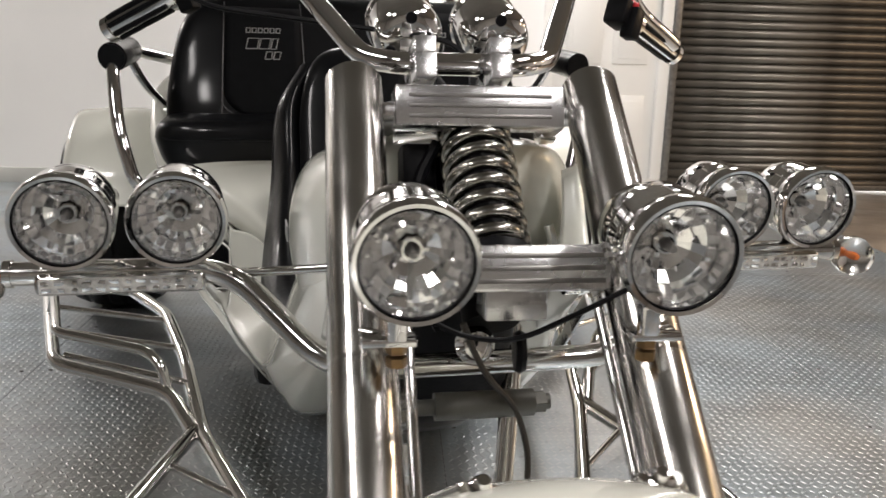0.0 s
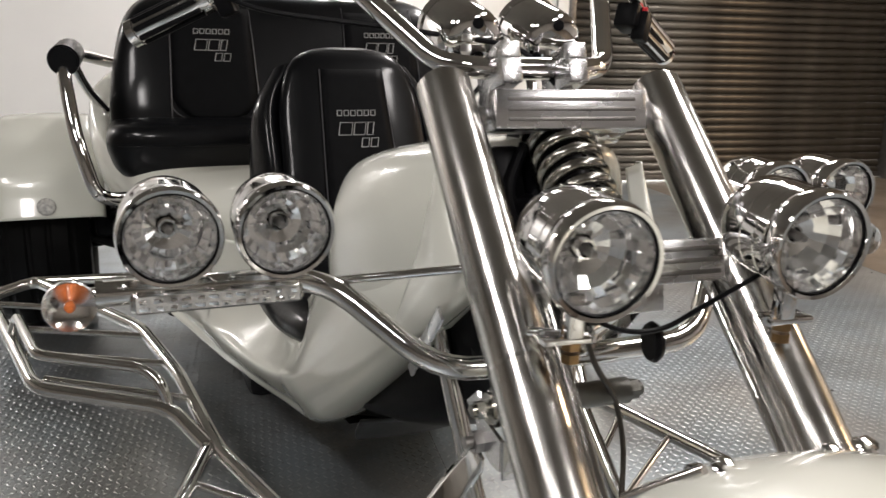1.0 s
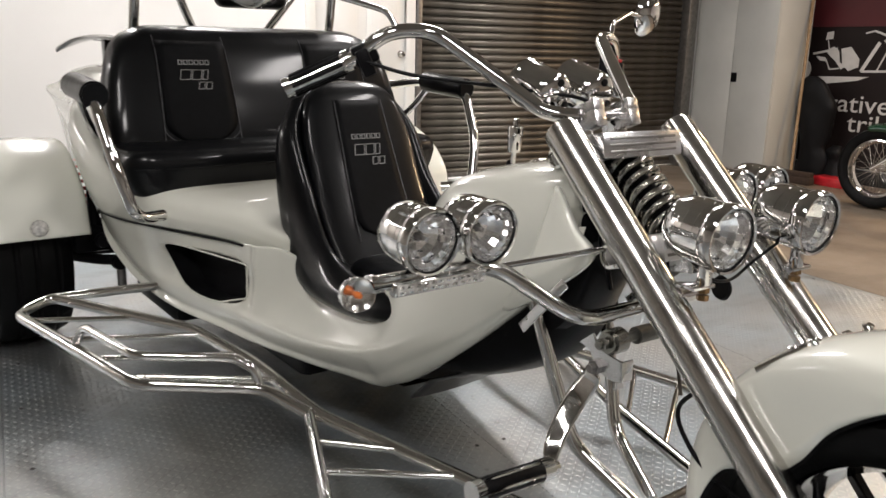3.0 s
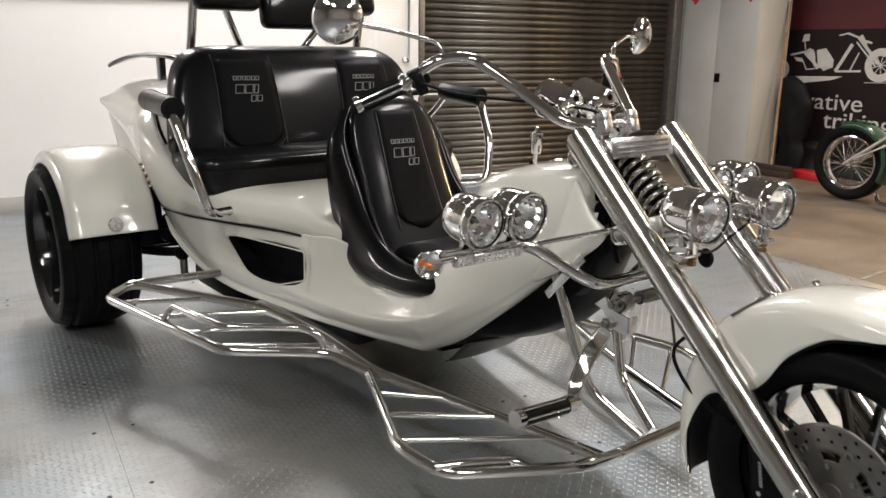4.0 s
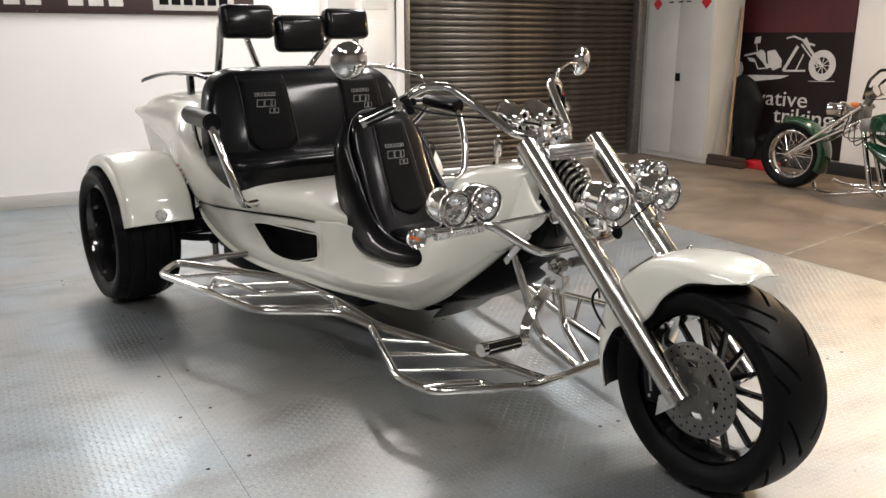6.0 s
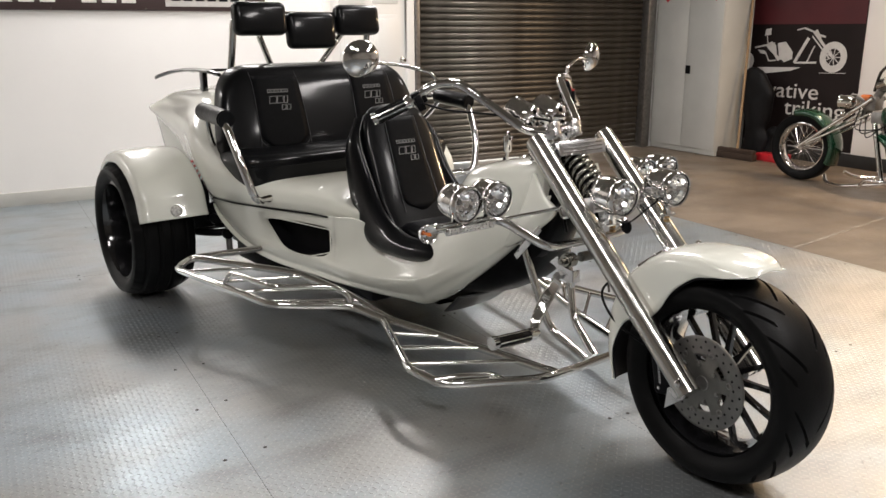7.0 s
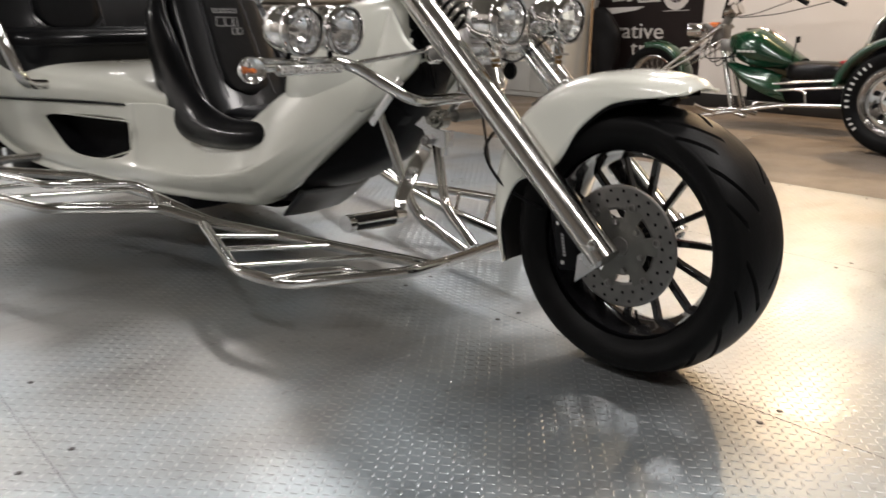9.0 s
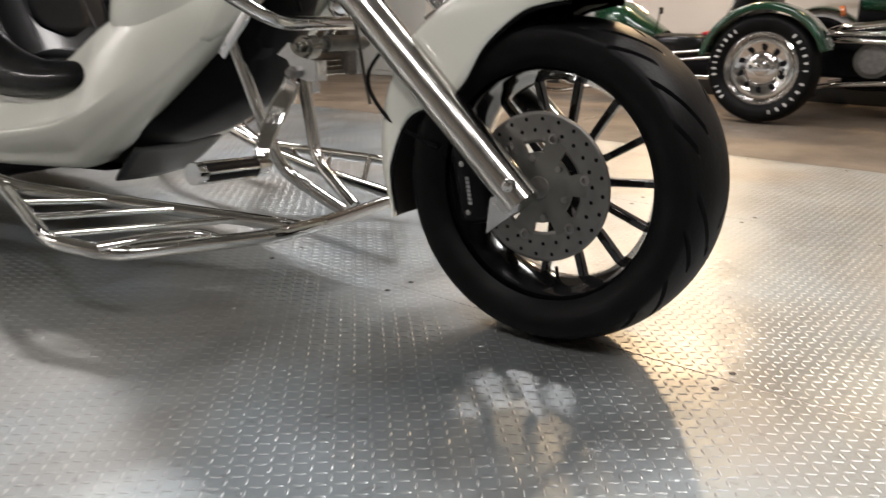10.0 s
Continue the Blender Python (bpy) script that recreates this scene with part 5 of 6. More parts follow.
# step rails
for sx in (-1, 1):
    def P(*pts):
        return [(sx * -x, y, z) for x, y, z in pts]
    rail = part("step_rail", pipe(P((-0.20, 0.60, 0.172), (-0.295, 0.937, 0.19), (-0.434, 1.331, 0.22), (-0.49, 1.60, 0.285), (-0.565, 1.88, 0.318), (-0.855, 2.385, 0.332), (-0.972, 2.30, 0.318), (-0.803, 1.65, 0.278), (-0.518, 1.485, 0.258), (-0.455, 1.34, 0.225)), 0.0168, 0.05, 14), STAINLESS, trike, "polished tubular passenger step")
    outer, inner = ((-0.44, 1.37, 0.218), (-0.605, 0.94, 0.182)), ((-0.425, 1.30, 0.218), (-0.235, 0.72, 0.178))
    part("front_step", pipe(P((0.0, 0.585, 0.17), (-0.16, 0.585, 0.17), (-0.29, 0.60, 0.17), (-0.585, 0.775, 0.17), (-0.612, 0.95, 0.18), (-0.455, 1.345, 0.218)), 0.0168, 0.05, 14), STAINLESS, rail, "polished tubular driver step")
    part("front_brace", pipe(P((-0.60, 0.80, 0.185), (-0.52, 0.755, 0.192), (-0.42, 0.70, 0.19), (-0.40, 0.665, 0.178)), 0.012, 0.03, 10), STAINLESS, rail)
    for t in (0.06, 0.33, 0.62, 0.92):
        a = Vector(outer[0]).lerp(Vector(outer[1]), t)
        b = Vector(inner[0]).lerp(Vector(inner[1]), 0.05 + t * 0.98)
        part("rung", pipe([(sx * -a.x, a.y, a.z), (sx * -b.x, b.y, b.z)], 0.0085, 0, 10), STAINLESS, rail)
    part("hoop", pipe(P((-0.880, 1.965, 0.30), (-0.860, 1.935, 0.366), (-0.795, 1.665, 0.352), (-0.572, 1.545, 0.338), (-0.535, 1.505, 0.315), (-0.523, 1.492, 0.262)), 0.0125, 0.03, 12), STAINLESS, rail)
    for a, b in (((-0.935, 2.232, 0.312), (-0.66, 2.06, 0.32)), ((-0.882, 2.03, 0.302), (-0.55, 1.828, 0.312)), ((-0.835, 1.85, 0.292), (-0.515, 1.665, 0.295)), ((-0.785, 1.69, 0.282), (-0.475, 1.50, 0.268)), ((-0.485, 1.408, 0.243), (-0.442, 1.372, 0.232))):
        part("rung", pipe(P(a, b), 0.0085, 0, 10), STAINLESS, rail)
    part("rail_stay", pipe(P((-0.865, 2.375, 0.332), (-0.53, 2.31, 0.340)), 0.0155, 0, 12), STAINLESS, rail)
    part("clamp_ring", join(pipe(P((-0.14, 0.585, 0.17), (-0.148, 0.586, 0.17)), 0.0182, 0, 14)), STAINLESS, rail)
    part("down_tube", pipe(P((-0.118, 0.91, 0.70), (-0.112, 0.866, 0.565), (-0.09, 0.808, 0.39), (-0.07, 0.77, 0.27), (-0.025, 0.61, 0.175)), 0.0165, 0.05, 14), STAINLESS, trike, "polished frame tube")
    if sx > 0:
        continue
    outline = [(0.703, 0.560), (0.669, 0.588), (0.655, 0.566), (0.628, 0.556), (0.590, 0.550), (0.588, 0.506), (0.612, 0.503), (0.640, 0.510), (0.662, 0.530), (0.673, 0.550)]
    piv = part("pedal_plate", join(plate(outline, 0.006, pose(sx * 0.140, 0, 0, 90, 0, 90)), rbox((0.034, 0.006, 0.045), 0.002, pose(sx * 0.124, 0.588, 0.528)), pipe([(sx * 0.10, 0.64, 0.575), (sx * 0.137, 0.64, 0.575)], 0.014, 0, 12)), ALU, trike, "bright steel pedal mounting plate with a folded edge")
    part("pedal_arm", skin([[(sx * (x - dx), y - dy, z - dz), (sx * x, y, z), (sx * (x + dx), y + dy, z + dz)] for x, y, z, dx, dy, dz in ((0.146, 0.660, 0.505, 0.0, 0.019, 0.006), (0.148, 0.668, 0.482, 0.0, 0.025, 0.005), (0.166, 0.682, 0.445, 0.003, 0.025, 0.006), (0.200, 0.682, 0.402, 0.006, 0.021, 0.007), (0.236, 0.671, 0.362, 0.009, 0.016, 0.007), (0.250, 0.664, 0.335, 0.010, 0.012, 0.006))], 30, 6), STAINLESS, piv, "polished flat pedal arm", thick=0.006)
    part("bracket_tab", rbox((0.028, 0.007, 0.055), 0.002, pose(sx * 0.111, 0.618, 0.502)), ALU, piv, "brushed bracket tab")
    part("pedal_bolt", join(pipe([(sx * 0.100, 0.630, 0.579), (sx * 0.134, 0.630, 0.579)], 0.027, 0, 24), pipe([(sx * 0.136, 0.630, 0.579), (sx * 0.144, 0.630, 0.579)], 0.022, 0, 24), pipe([(sx * 0.12, 0.630, 0.579), (sx * 0.168, 0.630, 0.579)], 0.009, 0, 12), pipe([(sx * 0.150, 0.630, 0.579), (sx * 0.162, 0.630, 0.579)], 0.013, 0, 6)), SPRING, piv, "dark steel bolt and washers")
    part("pivot_nut", join(pipe([(sx * 0.143, 0.650, 0.522), (sx * 0.156, 0.650, 0.522)], 0.016, 0, 6), pipe([(sx * 0.150, 0.650, 0.522), (sx * 0.168, 0.650, 0.522)], 0.009, 0, 12)), STEEL, piv, "dark pivot nut")
    peg = part("foot_peg", pipe([(sx * 0.238, 0.660, 0.318), (sx * 0.462, 0.655, 0.333)], 0.016, 0, 16), STAINLESS, trike, "chrome foot peg with black rubber")
    rub = part("rubber", pipe([(sx * 0.288, 0.659, 0.3215), (sx * 0.446, 0.6555, 0.332)], 0.0225, 0, 18), BLACK, peg)
    for k in range(5):
        a = math.radians(30 + 72 * k)
        part("chrome_strip", pipe([(sx * 0.292, 0.659 + 0.0215 * math.cos(a), 0.3215 + 0.0215 * math.sin(a)), (sx * 0.442, 0.6555 + 0.0215 * math.cos(a), 0.332 + 0.0215 * math.sin(a))], 0.0038, 0, 8), CHROME, rub)
    part("end_cap", pipe([(sx * 0.444, 0.6555, 0.332), (sx * 0.466, 0.655, 0.333)], 0.0235, 0, 18), CHROME, peg)
    part("collar", pipe([(sx * 0.258, 0.6595, 0.3195), (sx * 0.288, 0.659, 0.3215)], 0.0245, 0, 18), CHROME, peg)
part("cross_shaft", join(pipe([(-0.072, 0.615, 0.586), (0.062, 0.61, 0.586)], 0.0185, 0, 20), pipe([(0.062, 0.61, 0.586), (0.078, 0.61, 0.586)], 0.015, 0, 6), pipe([(-0.135, 0.616, 0.586), (0.085, 0.61, 0.586)], 0.011, 0, 12)), DARKALU, trike, "grey steel cross shaft")

# ---- the green trike by the far wall ----
green = thing("green_trike", "metallic green three-wheeled motorcycle with chrome wheels parked by the wall", "trike", pose(5.09, 2.86, 0, 0, 0, 180))
g = green
GW = wheel_axis(0, -0.03, 0.312) @ Matrix.Scale(0.905, 4)
gw = part("front_wheel", join(turned([(0.255, -0.05), (0.24, -0.055), (0.225, -0.04), (0.215, 0.0), (0.225, 0.04), (0.24, 0.055), (0.255, 0.05), (0.24, 0.0)], 64, GW), lathe([(0.0, -0.07), (0.03, -0.065), (0.03, 0.065), (0.0, 0.07)], 20, GW)), CHROME, g, "chrome spoked rim")
part("tyre", xf(build_tyre(0.345, 0.075, 0.25, 96, 30), GW), RUBBER, gw)
for k in range(36):
    a, s = 2 * math.pi * k / 36, (1 if k % 2 else -1)
    p = GW @ Vector((0.028 * math.cos(a + s * 1.2), 0.028 * math.sin(a + s * 1.2), s * 0.05))
    q = GW @ Vector((0.222 * math.cos(a), 0.222 * math.sin(a), 0))
    part("spoke", pipe([p, q], 0.002, 0, 5), STAINLESS, gw)
rows = [[(x, (0.352 - d) * math.cos(radians(deg)) - 0.03, 0.312 + (0.352 - d) * math.sin(radians(deg))) for x, d in ((-0.09, 0.06), (-0.085, 0.02), (0, 0), (0.085, 0.02), (0.09, 0.06))] for deg in (105, 80, 55, 30, 5, -25)]
part("front_mudguard", skin(rows, 30, 20), GREEN, g, "metallic green mudguard", thick=0.005)
for sx in (-1, 1):
    part("fork_leg", pipe([(sx * 0.11, -0.03, 0.312), (sx * 0.11, 0.62, 0.80)], 0.019, 0, 14), CHROME, g)
    part("fork_stay", pipe([(sx * 0.12, 0.06, 0.36), (sx * 0.12, 0.50, 0.60), (sx * 0.10, 0.62, 0.68)], 0.011, 0.03, 10), STAINLESS, g)
    lampg = part("headlamp", lathe([(0.0, 0.12), (0.04, 0.11), (0.056, 0.08), (0.06, 0.0), (0.063, -0.008), (0.055, -0.012), (0.0, -0.006)], 32, pose(sx * 0.09, 0.34, 0.755, -90)), CHROME, g, "chrome bullet headlamp")
    part("lens", lathe([(0.055, -0.012), (0.03, -0.02), (0.0, -0.022), (0.0, -0.0125)], 28, pose(sx * 0.09, 0.34, 0.755, -90)), LEDCLEAR, lampg)
    gg = part("gauge", lathe([(0.0, 0.05), (0.035, 0.045), (0.046, 0.02), (0.046, -0.03), (0.05, -0.035), (0.05, -0.045), (0.0, -0.042)], 28, pose(sx * 0.06, 0.66, 0.92, 115)), CHROME, g, "chrome gauge")
    part("bar", pipe([(sx * 0.06, 0.60, 0.86), (sx * 0.12, 0.66, 1.02), (sx * 0.30, 0.84, 1.12), (sx * 0.38, 1.15, 1.10), (sx * 0.40, 1.38, 0.985)], 0.013, 0.06, 12), GLOSS_BLACK, g, "black handlebar")
    part("grip", pipe([(sx * 0.392, 1.28, 1.035), (sx * 0.405, 1.42, 0.965)], 0.020, 0, 12), BLACK, g)
    part("control_cable", pipe([(sx * 0.08, 0.68, 0.86), (sx * 0.22, 0.95, 0.89), (sx * 0.38, 1.30, 0.99)], 0.004, 0.1, 6), BLACK, g)
    part("signal", lathe([(0, -0.03), (0.02, -0.02), (0.026, 0), (0.018, 0.02), (0, 0.025)], 20, pose(sx * 0.19, 0.42, 0.66, -90)), CHROME, g)
    part("frame_tube", pipe([(sx * 0.06, 0.62, 0.66), (sx * 0.10, 0.78, 0.10), (sx * 0.12, 0.9, 0.07)], 0.022, 0.04, 14), STAINLESS, g)
part("head_unit", join(rbox((0.14, 0.10, 0.12), 0.015, pose(0, 0.58, 0.75)), pipe([(0, 0.50, 0.62), (0, 0.66, 0.92)], 0.035, 0, 14), rbox((0.2, 0.08, 0.03), 0.006, pose(0, 0.50, 0.79, -30)), rbox((0.09, 0.12, 0.10), 0.01, pose(0.06, 0.68, 0.64))), STEEL, g, "steering head with dark engine parts")
coil2 = [Vector((0.05 + 0.03 * math.cos(a), 0.50 + 0.011 * a / 6.283, 0.79 + 0.03 * math.sin(a))) for a in np.linspace(0, 6.283 * 7, 120)]
part("spring", pipe(coil2, 0.006, 0, 8), ORANGE, g, "small orange coil spring")
for k in range(3):
    part("cable", pipe([(0.1 - 0.05 * k, 0.52, 0.72), (0.16, 0.50 + 0.06 * k, 0.52 - 0.04 * k), (0.12, 0.78, 0.55 + 0.03 * k)], 0.005, 0.08, 8), BLACK, g, "black cable")
tk = [ring(0.70, [(0.05, 0.58), (0.10, 0.64), (0.08, 0.71), (0, 0.73)]), ring(0.82, [(0.13, 0.52), (0.19, 0.62), (0.14, 0.735), (0, 0.765)]), ring(0.96, [(0.15, 0.48), (0.21, 0.60), (0.16, 0.735), (0, 0.77)]), ring(1.12, [(0.13, 0.47), (0.18, 0.55), (0.13, 0.645), (0, 0.675)]), ring(1.30, [(0.08, 0.47), (0.11, 0.50), (0.08, 0.54), (0, 0.55)])]
gt = part("tank", skin(half_rows(tk), 40, 32), GREEN, g, "metallic green tank", thick=0.004)
part("tank_top", pipe([(0, 0.80, 0.758), (0, 0.97, 0.765), (0, 1.12, 0.668)], 0.022, 0.06, 12), CHROME, gt)
part("mark", join(*[rbox((0.002, 0.03, 0.018), 0, pose(0.213, 0.84 + 0.04 * k, 0.60)) for k in range(4)]), PRINT_WHITE, gt, "white script bars")
for sx in (-1, 1):
    part("lower_fairing", skin([[(sx * 0.10, 0.72, 0.52), (sx * 0.18, 0.74, 0.50), (sx * 0.19, 0.76, 0.46)], [(sx * 0.14, 0.90, 0.48), (sx * 0.24, 0.92, 0.41), (sx * 0.24, 0.92, 0.35)], [(sx * 0.16, 1.06, 0.46), (sx * 0.26, 1.10, 0.35), (sx * 0.25, 1.10, 0.27)], [(sx * 0.16, 1.18, 0.42), (sx * 0.25, 1.24, 0.30), (sx * 0.23, 1.27, 0.22)]], 20, 14), GREEN, g, "metallic green side fairing", thick=0.006)
    r = part("side_rail", pipe([(sx * 0.16, 0.30, 0.10), (sx * 0.24, 0.36, 0.05), (sx * 0.34, 0.55, 0.055), (sx * 0.36, 1.30, 0.21), (sx * 0.36, 1.80, 0.23)], 0.016, 0.08, 14), CHROME, g, "chrome step rail")
    part("upper_rail", pipe([(sx * 0.33, 1.20, 0.365), (sx * 0.36, 1.80, 0.43)], 0.011, 0, 10), CHROME, r)
    part("upper_rail", pipe([(sx * 0.33, 1.22, 0.315), (sx * 0.36, 1.80, 0.375)], 0.011, 0, 10), CHROME, r)
    part("loop", pipe([(sx * 0.35, 0.72, 0.075), (sx * 0.37, 0.78, 0.15), (sx * 0.37, 0.95, 0.15), (sx * 0.35, 1.02, 0.10)], 0.012, 0.04, 10), CHROME, r)
    part("post", pipe([(sx * 0.35, 1.38, 0.332), (sx * 0.36, 1.46, 0.325), (sx * 0.36, 1.48, 0.22)], 0.012, 0.03, 10), CHROME, r)
    wm = wheel_axis(sx * 0.93, 2.28, 0.345)
    out = sx * 1.0
    wr = wm @ Matrix.Diagonal((1.13, 1.13, 1, 1))
    rwg = part("rear_wheel", join(turned([(0.205, out * 0.105), (0.195, out * 0.112), (0.185, out * 0.10), (0.175, out * 0.04), (0.175, out * -0.1), (0.20, out * -0.1)], 56, wr), lathe([(0.0, out * 0.02), (0.178, out * 0.02)], 40, wr), lathe([(0.0, out * 0.095), (0.03, out * 0.095), (0.042, out * 0.09), (0.045, out * 0.06), (0.06, out * 0.055)], 28, wr)), CHROME, g, "chrome slotted wheel")
    part("dish", lathe([(0.176, out * 0.05), (0.168, out * 0.062), (0.150, out * 0.066), (0.140, out * 0.060), (0.096, out * 0.052), (0.088, out * 0.062), (0.070, out * 0.070), (0.04, out * 0.072)], 56, wr, False), CHROME, rwg, "dished chrome wheel disc")
    for k in range(10):
        part("slot", plate([(0.098, -0.016), (0.120, -0.021), (0.136, -0.010), (0.136, 0.012), (0.118, 0.010), (0.100, 0.006)], 0.004, wr @ pose(0, 0, out * 0.0605, 0, 0, 36 * k)), BLACK, rwg, "dark slot in the wheel disc")
    part("tyre", xf(build_tyre(0.345, 0.135, 0.225, 96, 40), wm), RUBBER, rwg, "black tyre with raised white letter bars")
    for a0, n, step in ((217, 9, 7.8), (296, 3, 7.5), (90, 6, 9.5), (19, 6, 10.8)):
        for k in range(n):
            part("letter_bar", rbox((0.025, 0.013 if k % 3 else 0.008, 0.003), 0, wm @ pose(0, 0, 0, 0, 0, a0 + step * k) @ pose(0.281, 0, out * 0.1365)), PRINT_WHITE, rwg)
    rows = [[(sx * x, 2.28 + (0.415 - d) * math.cos(radians(deg)), 0.345 + (0.415 - d) * math.sin(radians(deg))) for x, d in ((1.06, 0.05), (1.055, 0.015), (1.0, 0.0), (0.85, 0.0), (0.75, 0.02))] for deg in (170, 160, 142, 118, 90, 60, 35, 18)]
    mg = part("rear_mudguard", skin(rows, 40, 18), GREEN, g, "metallic green rear mudguard", thick=0.006)
    part("marker_lamp", lathe([(0, 0.03), (0.03, 0.025), (0.035, 0)], 20, pose(sx * 0.98, 2.70, 0.70, -75, 0, 0)), ORANGE, mg, "orange marker lamp")
    part("grab_rail", pipe([(sx * 0.55, 1.90, 0.60), (sx * 0.55, 1.98, 0.86), (sx * 0.52, 2.30, 0.92), (sx * 0.50, 2.8, 0.92)], 0.016, 0.08, 12), CHROME, g)
    for y0, z0, y1, z1, r in ((2.66, 0.60, 3.25, 0.68, 0.024), (2.62, 0.565, 3.25, 0.58, 0.016), (2.66, 0.525, 3.25, 0.51, 0.018), (2.62, 0.235, 3.25, 0.29, 0.016)):
        part("exhaust", pipe([(sx * 0.34, y0 - 0.14, z0 - 0.04), (sx * 0.60, y0, z0), (sx * 0.62, y1, z1)], r, 0.08, 12), CHROME, g, "chrome exhaust pipe")
    cyl = part("cylinder", lathe([(0.0, 0.0), (0.10, 0.0), (0.10, 0.02), (0.085, 0.04), (0.085, 0.15), (0.0, 0.15)], 28, pose(sx * 0.42, 2.86, 0.40, 0, sx * 90)), STEEL, g, "dark engine cylinder")
    for k in range(5):
        part("fin", lathe([(0.0, -0.003), (0.115, -0.003), (0.115, 0.003), (0.0, 0.003)], 28, pose(sx * (0.44 + 0.024 * k), 2.86, 0.40, 0, sx * 90)), DARKALU, cyl)
    part("frame_strut", pipe([(sx * 0.50, 3.02, 0.30), (sx * 0.52, 2.96, 0.62), (sx * 0.48, 2.90, 0.95)], 0.026, 0.1, 12), BLACK, g, "black frame strut")
    part("rear_tank", lathe([(0.0, -0.16), (0.055, -0.155), (0.065, -0.13), (0.065, 0.13), (0.055, 0.155), (0.0, 0.16)], 24, pose(sx * 0.50, 2.90, 0.77, 90)), GREEN, g, "metallic green rear bodywork")
part("engine", join(rbox((0.70, 0.55, 0.42), 0.05, pose(0, 2.92, 0.40)), rbox((0.50, 0.40, 0.24), 0.05, pose(0, 2.88, 0.70)), rbox((0.78, 0.10, 0.30), 0.03, pose(0, 3.18, 0.36))), BLACK, g, "black rear engine and shroud")
part("engine_pulley", lathe([(0.0, 0.03), (0.03, 0.03), (0.04, 0.01), (0.09, 0.01), (0.095, -0.02), (0.0, -0.02)], 28, pose(-0.38, 3.02, 0.46, 0, -90)), DARKALU, g, "grey engine pulley")
part("seat", loft_closed([pad_loop(1.45, z, w, d, 0, 4, 32) for z, w, d in ((0.36, 0.18, 0.22), (0.44, 0.20, 0.25), (0.505, 0.19, 0.24), (0.53, 0.15, 0.20))], 14), LEATHER, g, "low black seat")
part("seat_piping", pipe([(-0.12, 1.62, 0.53), (0.0, 1.66, 0.545), (0.12, 1.62, 0.53)], 0.018, 0.05, 10), RED, g, "red seat trim")
part("seat_back", rbox((0.9, 0.14, 0.62), 0.05, pose(0, 2.02, 0.84, -28), 3), LEATHER, g, "black seat back")
part("chassis", join(rbox((0.30, 1.1, 0.18), 0.02, pose(0, 1.45, 0.29)), rbox((1.5, 0.2, 0.12), 0.02, pose(0, 2.28, 0.34)), rbox((0.8, 0.6, 0.3), 0.04, pose(0, 2.7, 0.42))), BLACK, g, "black chassis and engine")
part("small_mirror", join(pipe([(0.20, 1.27, 0.53), (0.25, 1.31, 0.68)], 0.006, 0, 8), rbox((0.07, 0.014, 0.05), 0.008, pose(0.25, 1.32, 0.70))), BLACK, g, "small black mirror")

# ---- printed trike and words on the banner ----
BM = Matrix(((0, 0, -1, BU - 0.0005), (-1, 0, 0, -0.62), (0, 1, 0, 0), (0, 0, 0, 1)))     # across, up, out of the banner


def on_banner(name, outline, label="", depth=0.002):
    return part(name, plate(outline, depth, BM @ pose(0, 0, depth / 2)), PRINT_WHITE, ban, label)


def bar2d(a, b, w):
    d = (Vector(b) - Vector(a)).normalized() * (w / 2)
    n = (-d.y, d.x)
    return [(a[0] + n[0], a[1] + n[1]), (a[0] - n[0], a[1] - n[1]), (b[0] - n[0], b[1] - n[1]), (b[0] + n[0], b[1] + n[1])]


def disc2d(x, y, r, n=24, sy=1.0):
    return [(x + r * math.cos(2 * math.pi * k / n), y + sy * r * math.sin(2 * math.pi * k / n)) for k in range(n)]


RED_BAND = material("dark_red_print", (0.085, 0.012, 0.016), 0.45, vary=0.35, vary_scale=1.5)
part("red_field", slab(BU - 0.003, BU, -2.225, -0.625, 1.42, 2.148), RED_BAND, ban, "dark red upper field of the banner")
wheel = part("printed_wheel", turned([(0.155, 0), (0.155, 0.002), (0.085, 0.002), (0.085, 0)], 40, BM @ pose(1.29, 1.09, 0)), PRINT_WHITE, ban, "white printed wheel")
for k in range(9):
    part("printed_spoke", plate(bar2d((1.29, 1.09), (1.29 + 0.085 * math.cos(k * 0.698), 1.09 + 0.085 * math.sin(k * 0.698)), 0.008), 0.002, BM @ pose(0, 0, 0.001)), PRINT_WHITE, ban)
for a, b, w in (((1.27, 1.10), (1.04, 1.34), 0.03), ((1.24, 1.08), (1.02, 1.30), 0.014), ((1.04, 1.34), (0.92, 1.38), 0.018), ((0.92, 1.38), (0.83, 1.36), 0.014), ((1.06, 1.36), (1.12, 1.27), 0.03), ((0.98, 1.28), (0.83, 1.02), 0.035), ((1.06, 1.20), (0.98, 1.02), 0.014),
                ((0.30, 1.17), (0.56, 1.22), 0.02), ((0.62, 1.05), (0.80, 1.06), 0.010), ((0.45, 1.12), (0.50, 1.03), 0.012), ((0.50, 1.03), (0.60, 1.04), 0.012), ((0.83, 1.02), (1.10, 1.03), 0.02), ((1.10, 1.31), (1.18, 1.29), 0.02), ((1.15, 0.925), (1.45, 0.935), 0.006), ((0.47, 1.22), (0.45, 1.30), 0.010)):
    on_banner("printed_line", bar2d(a, b, w))
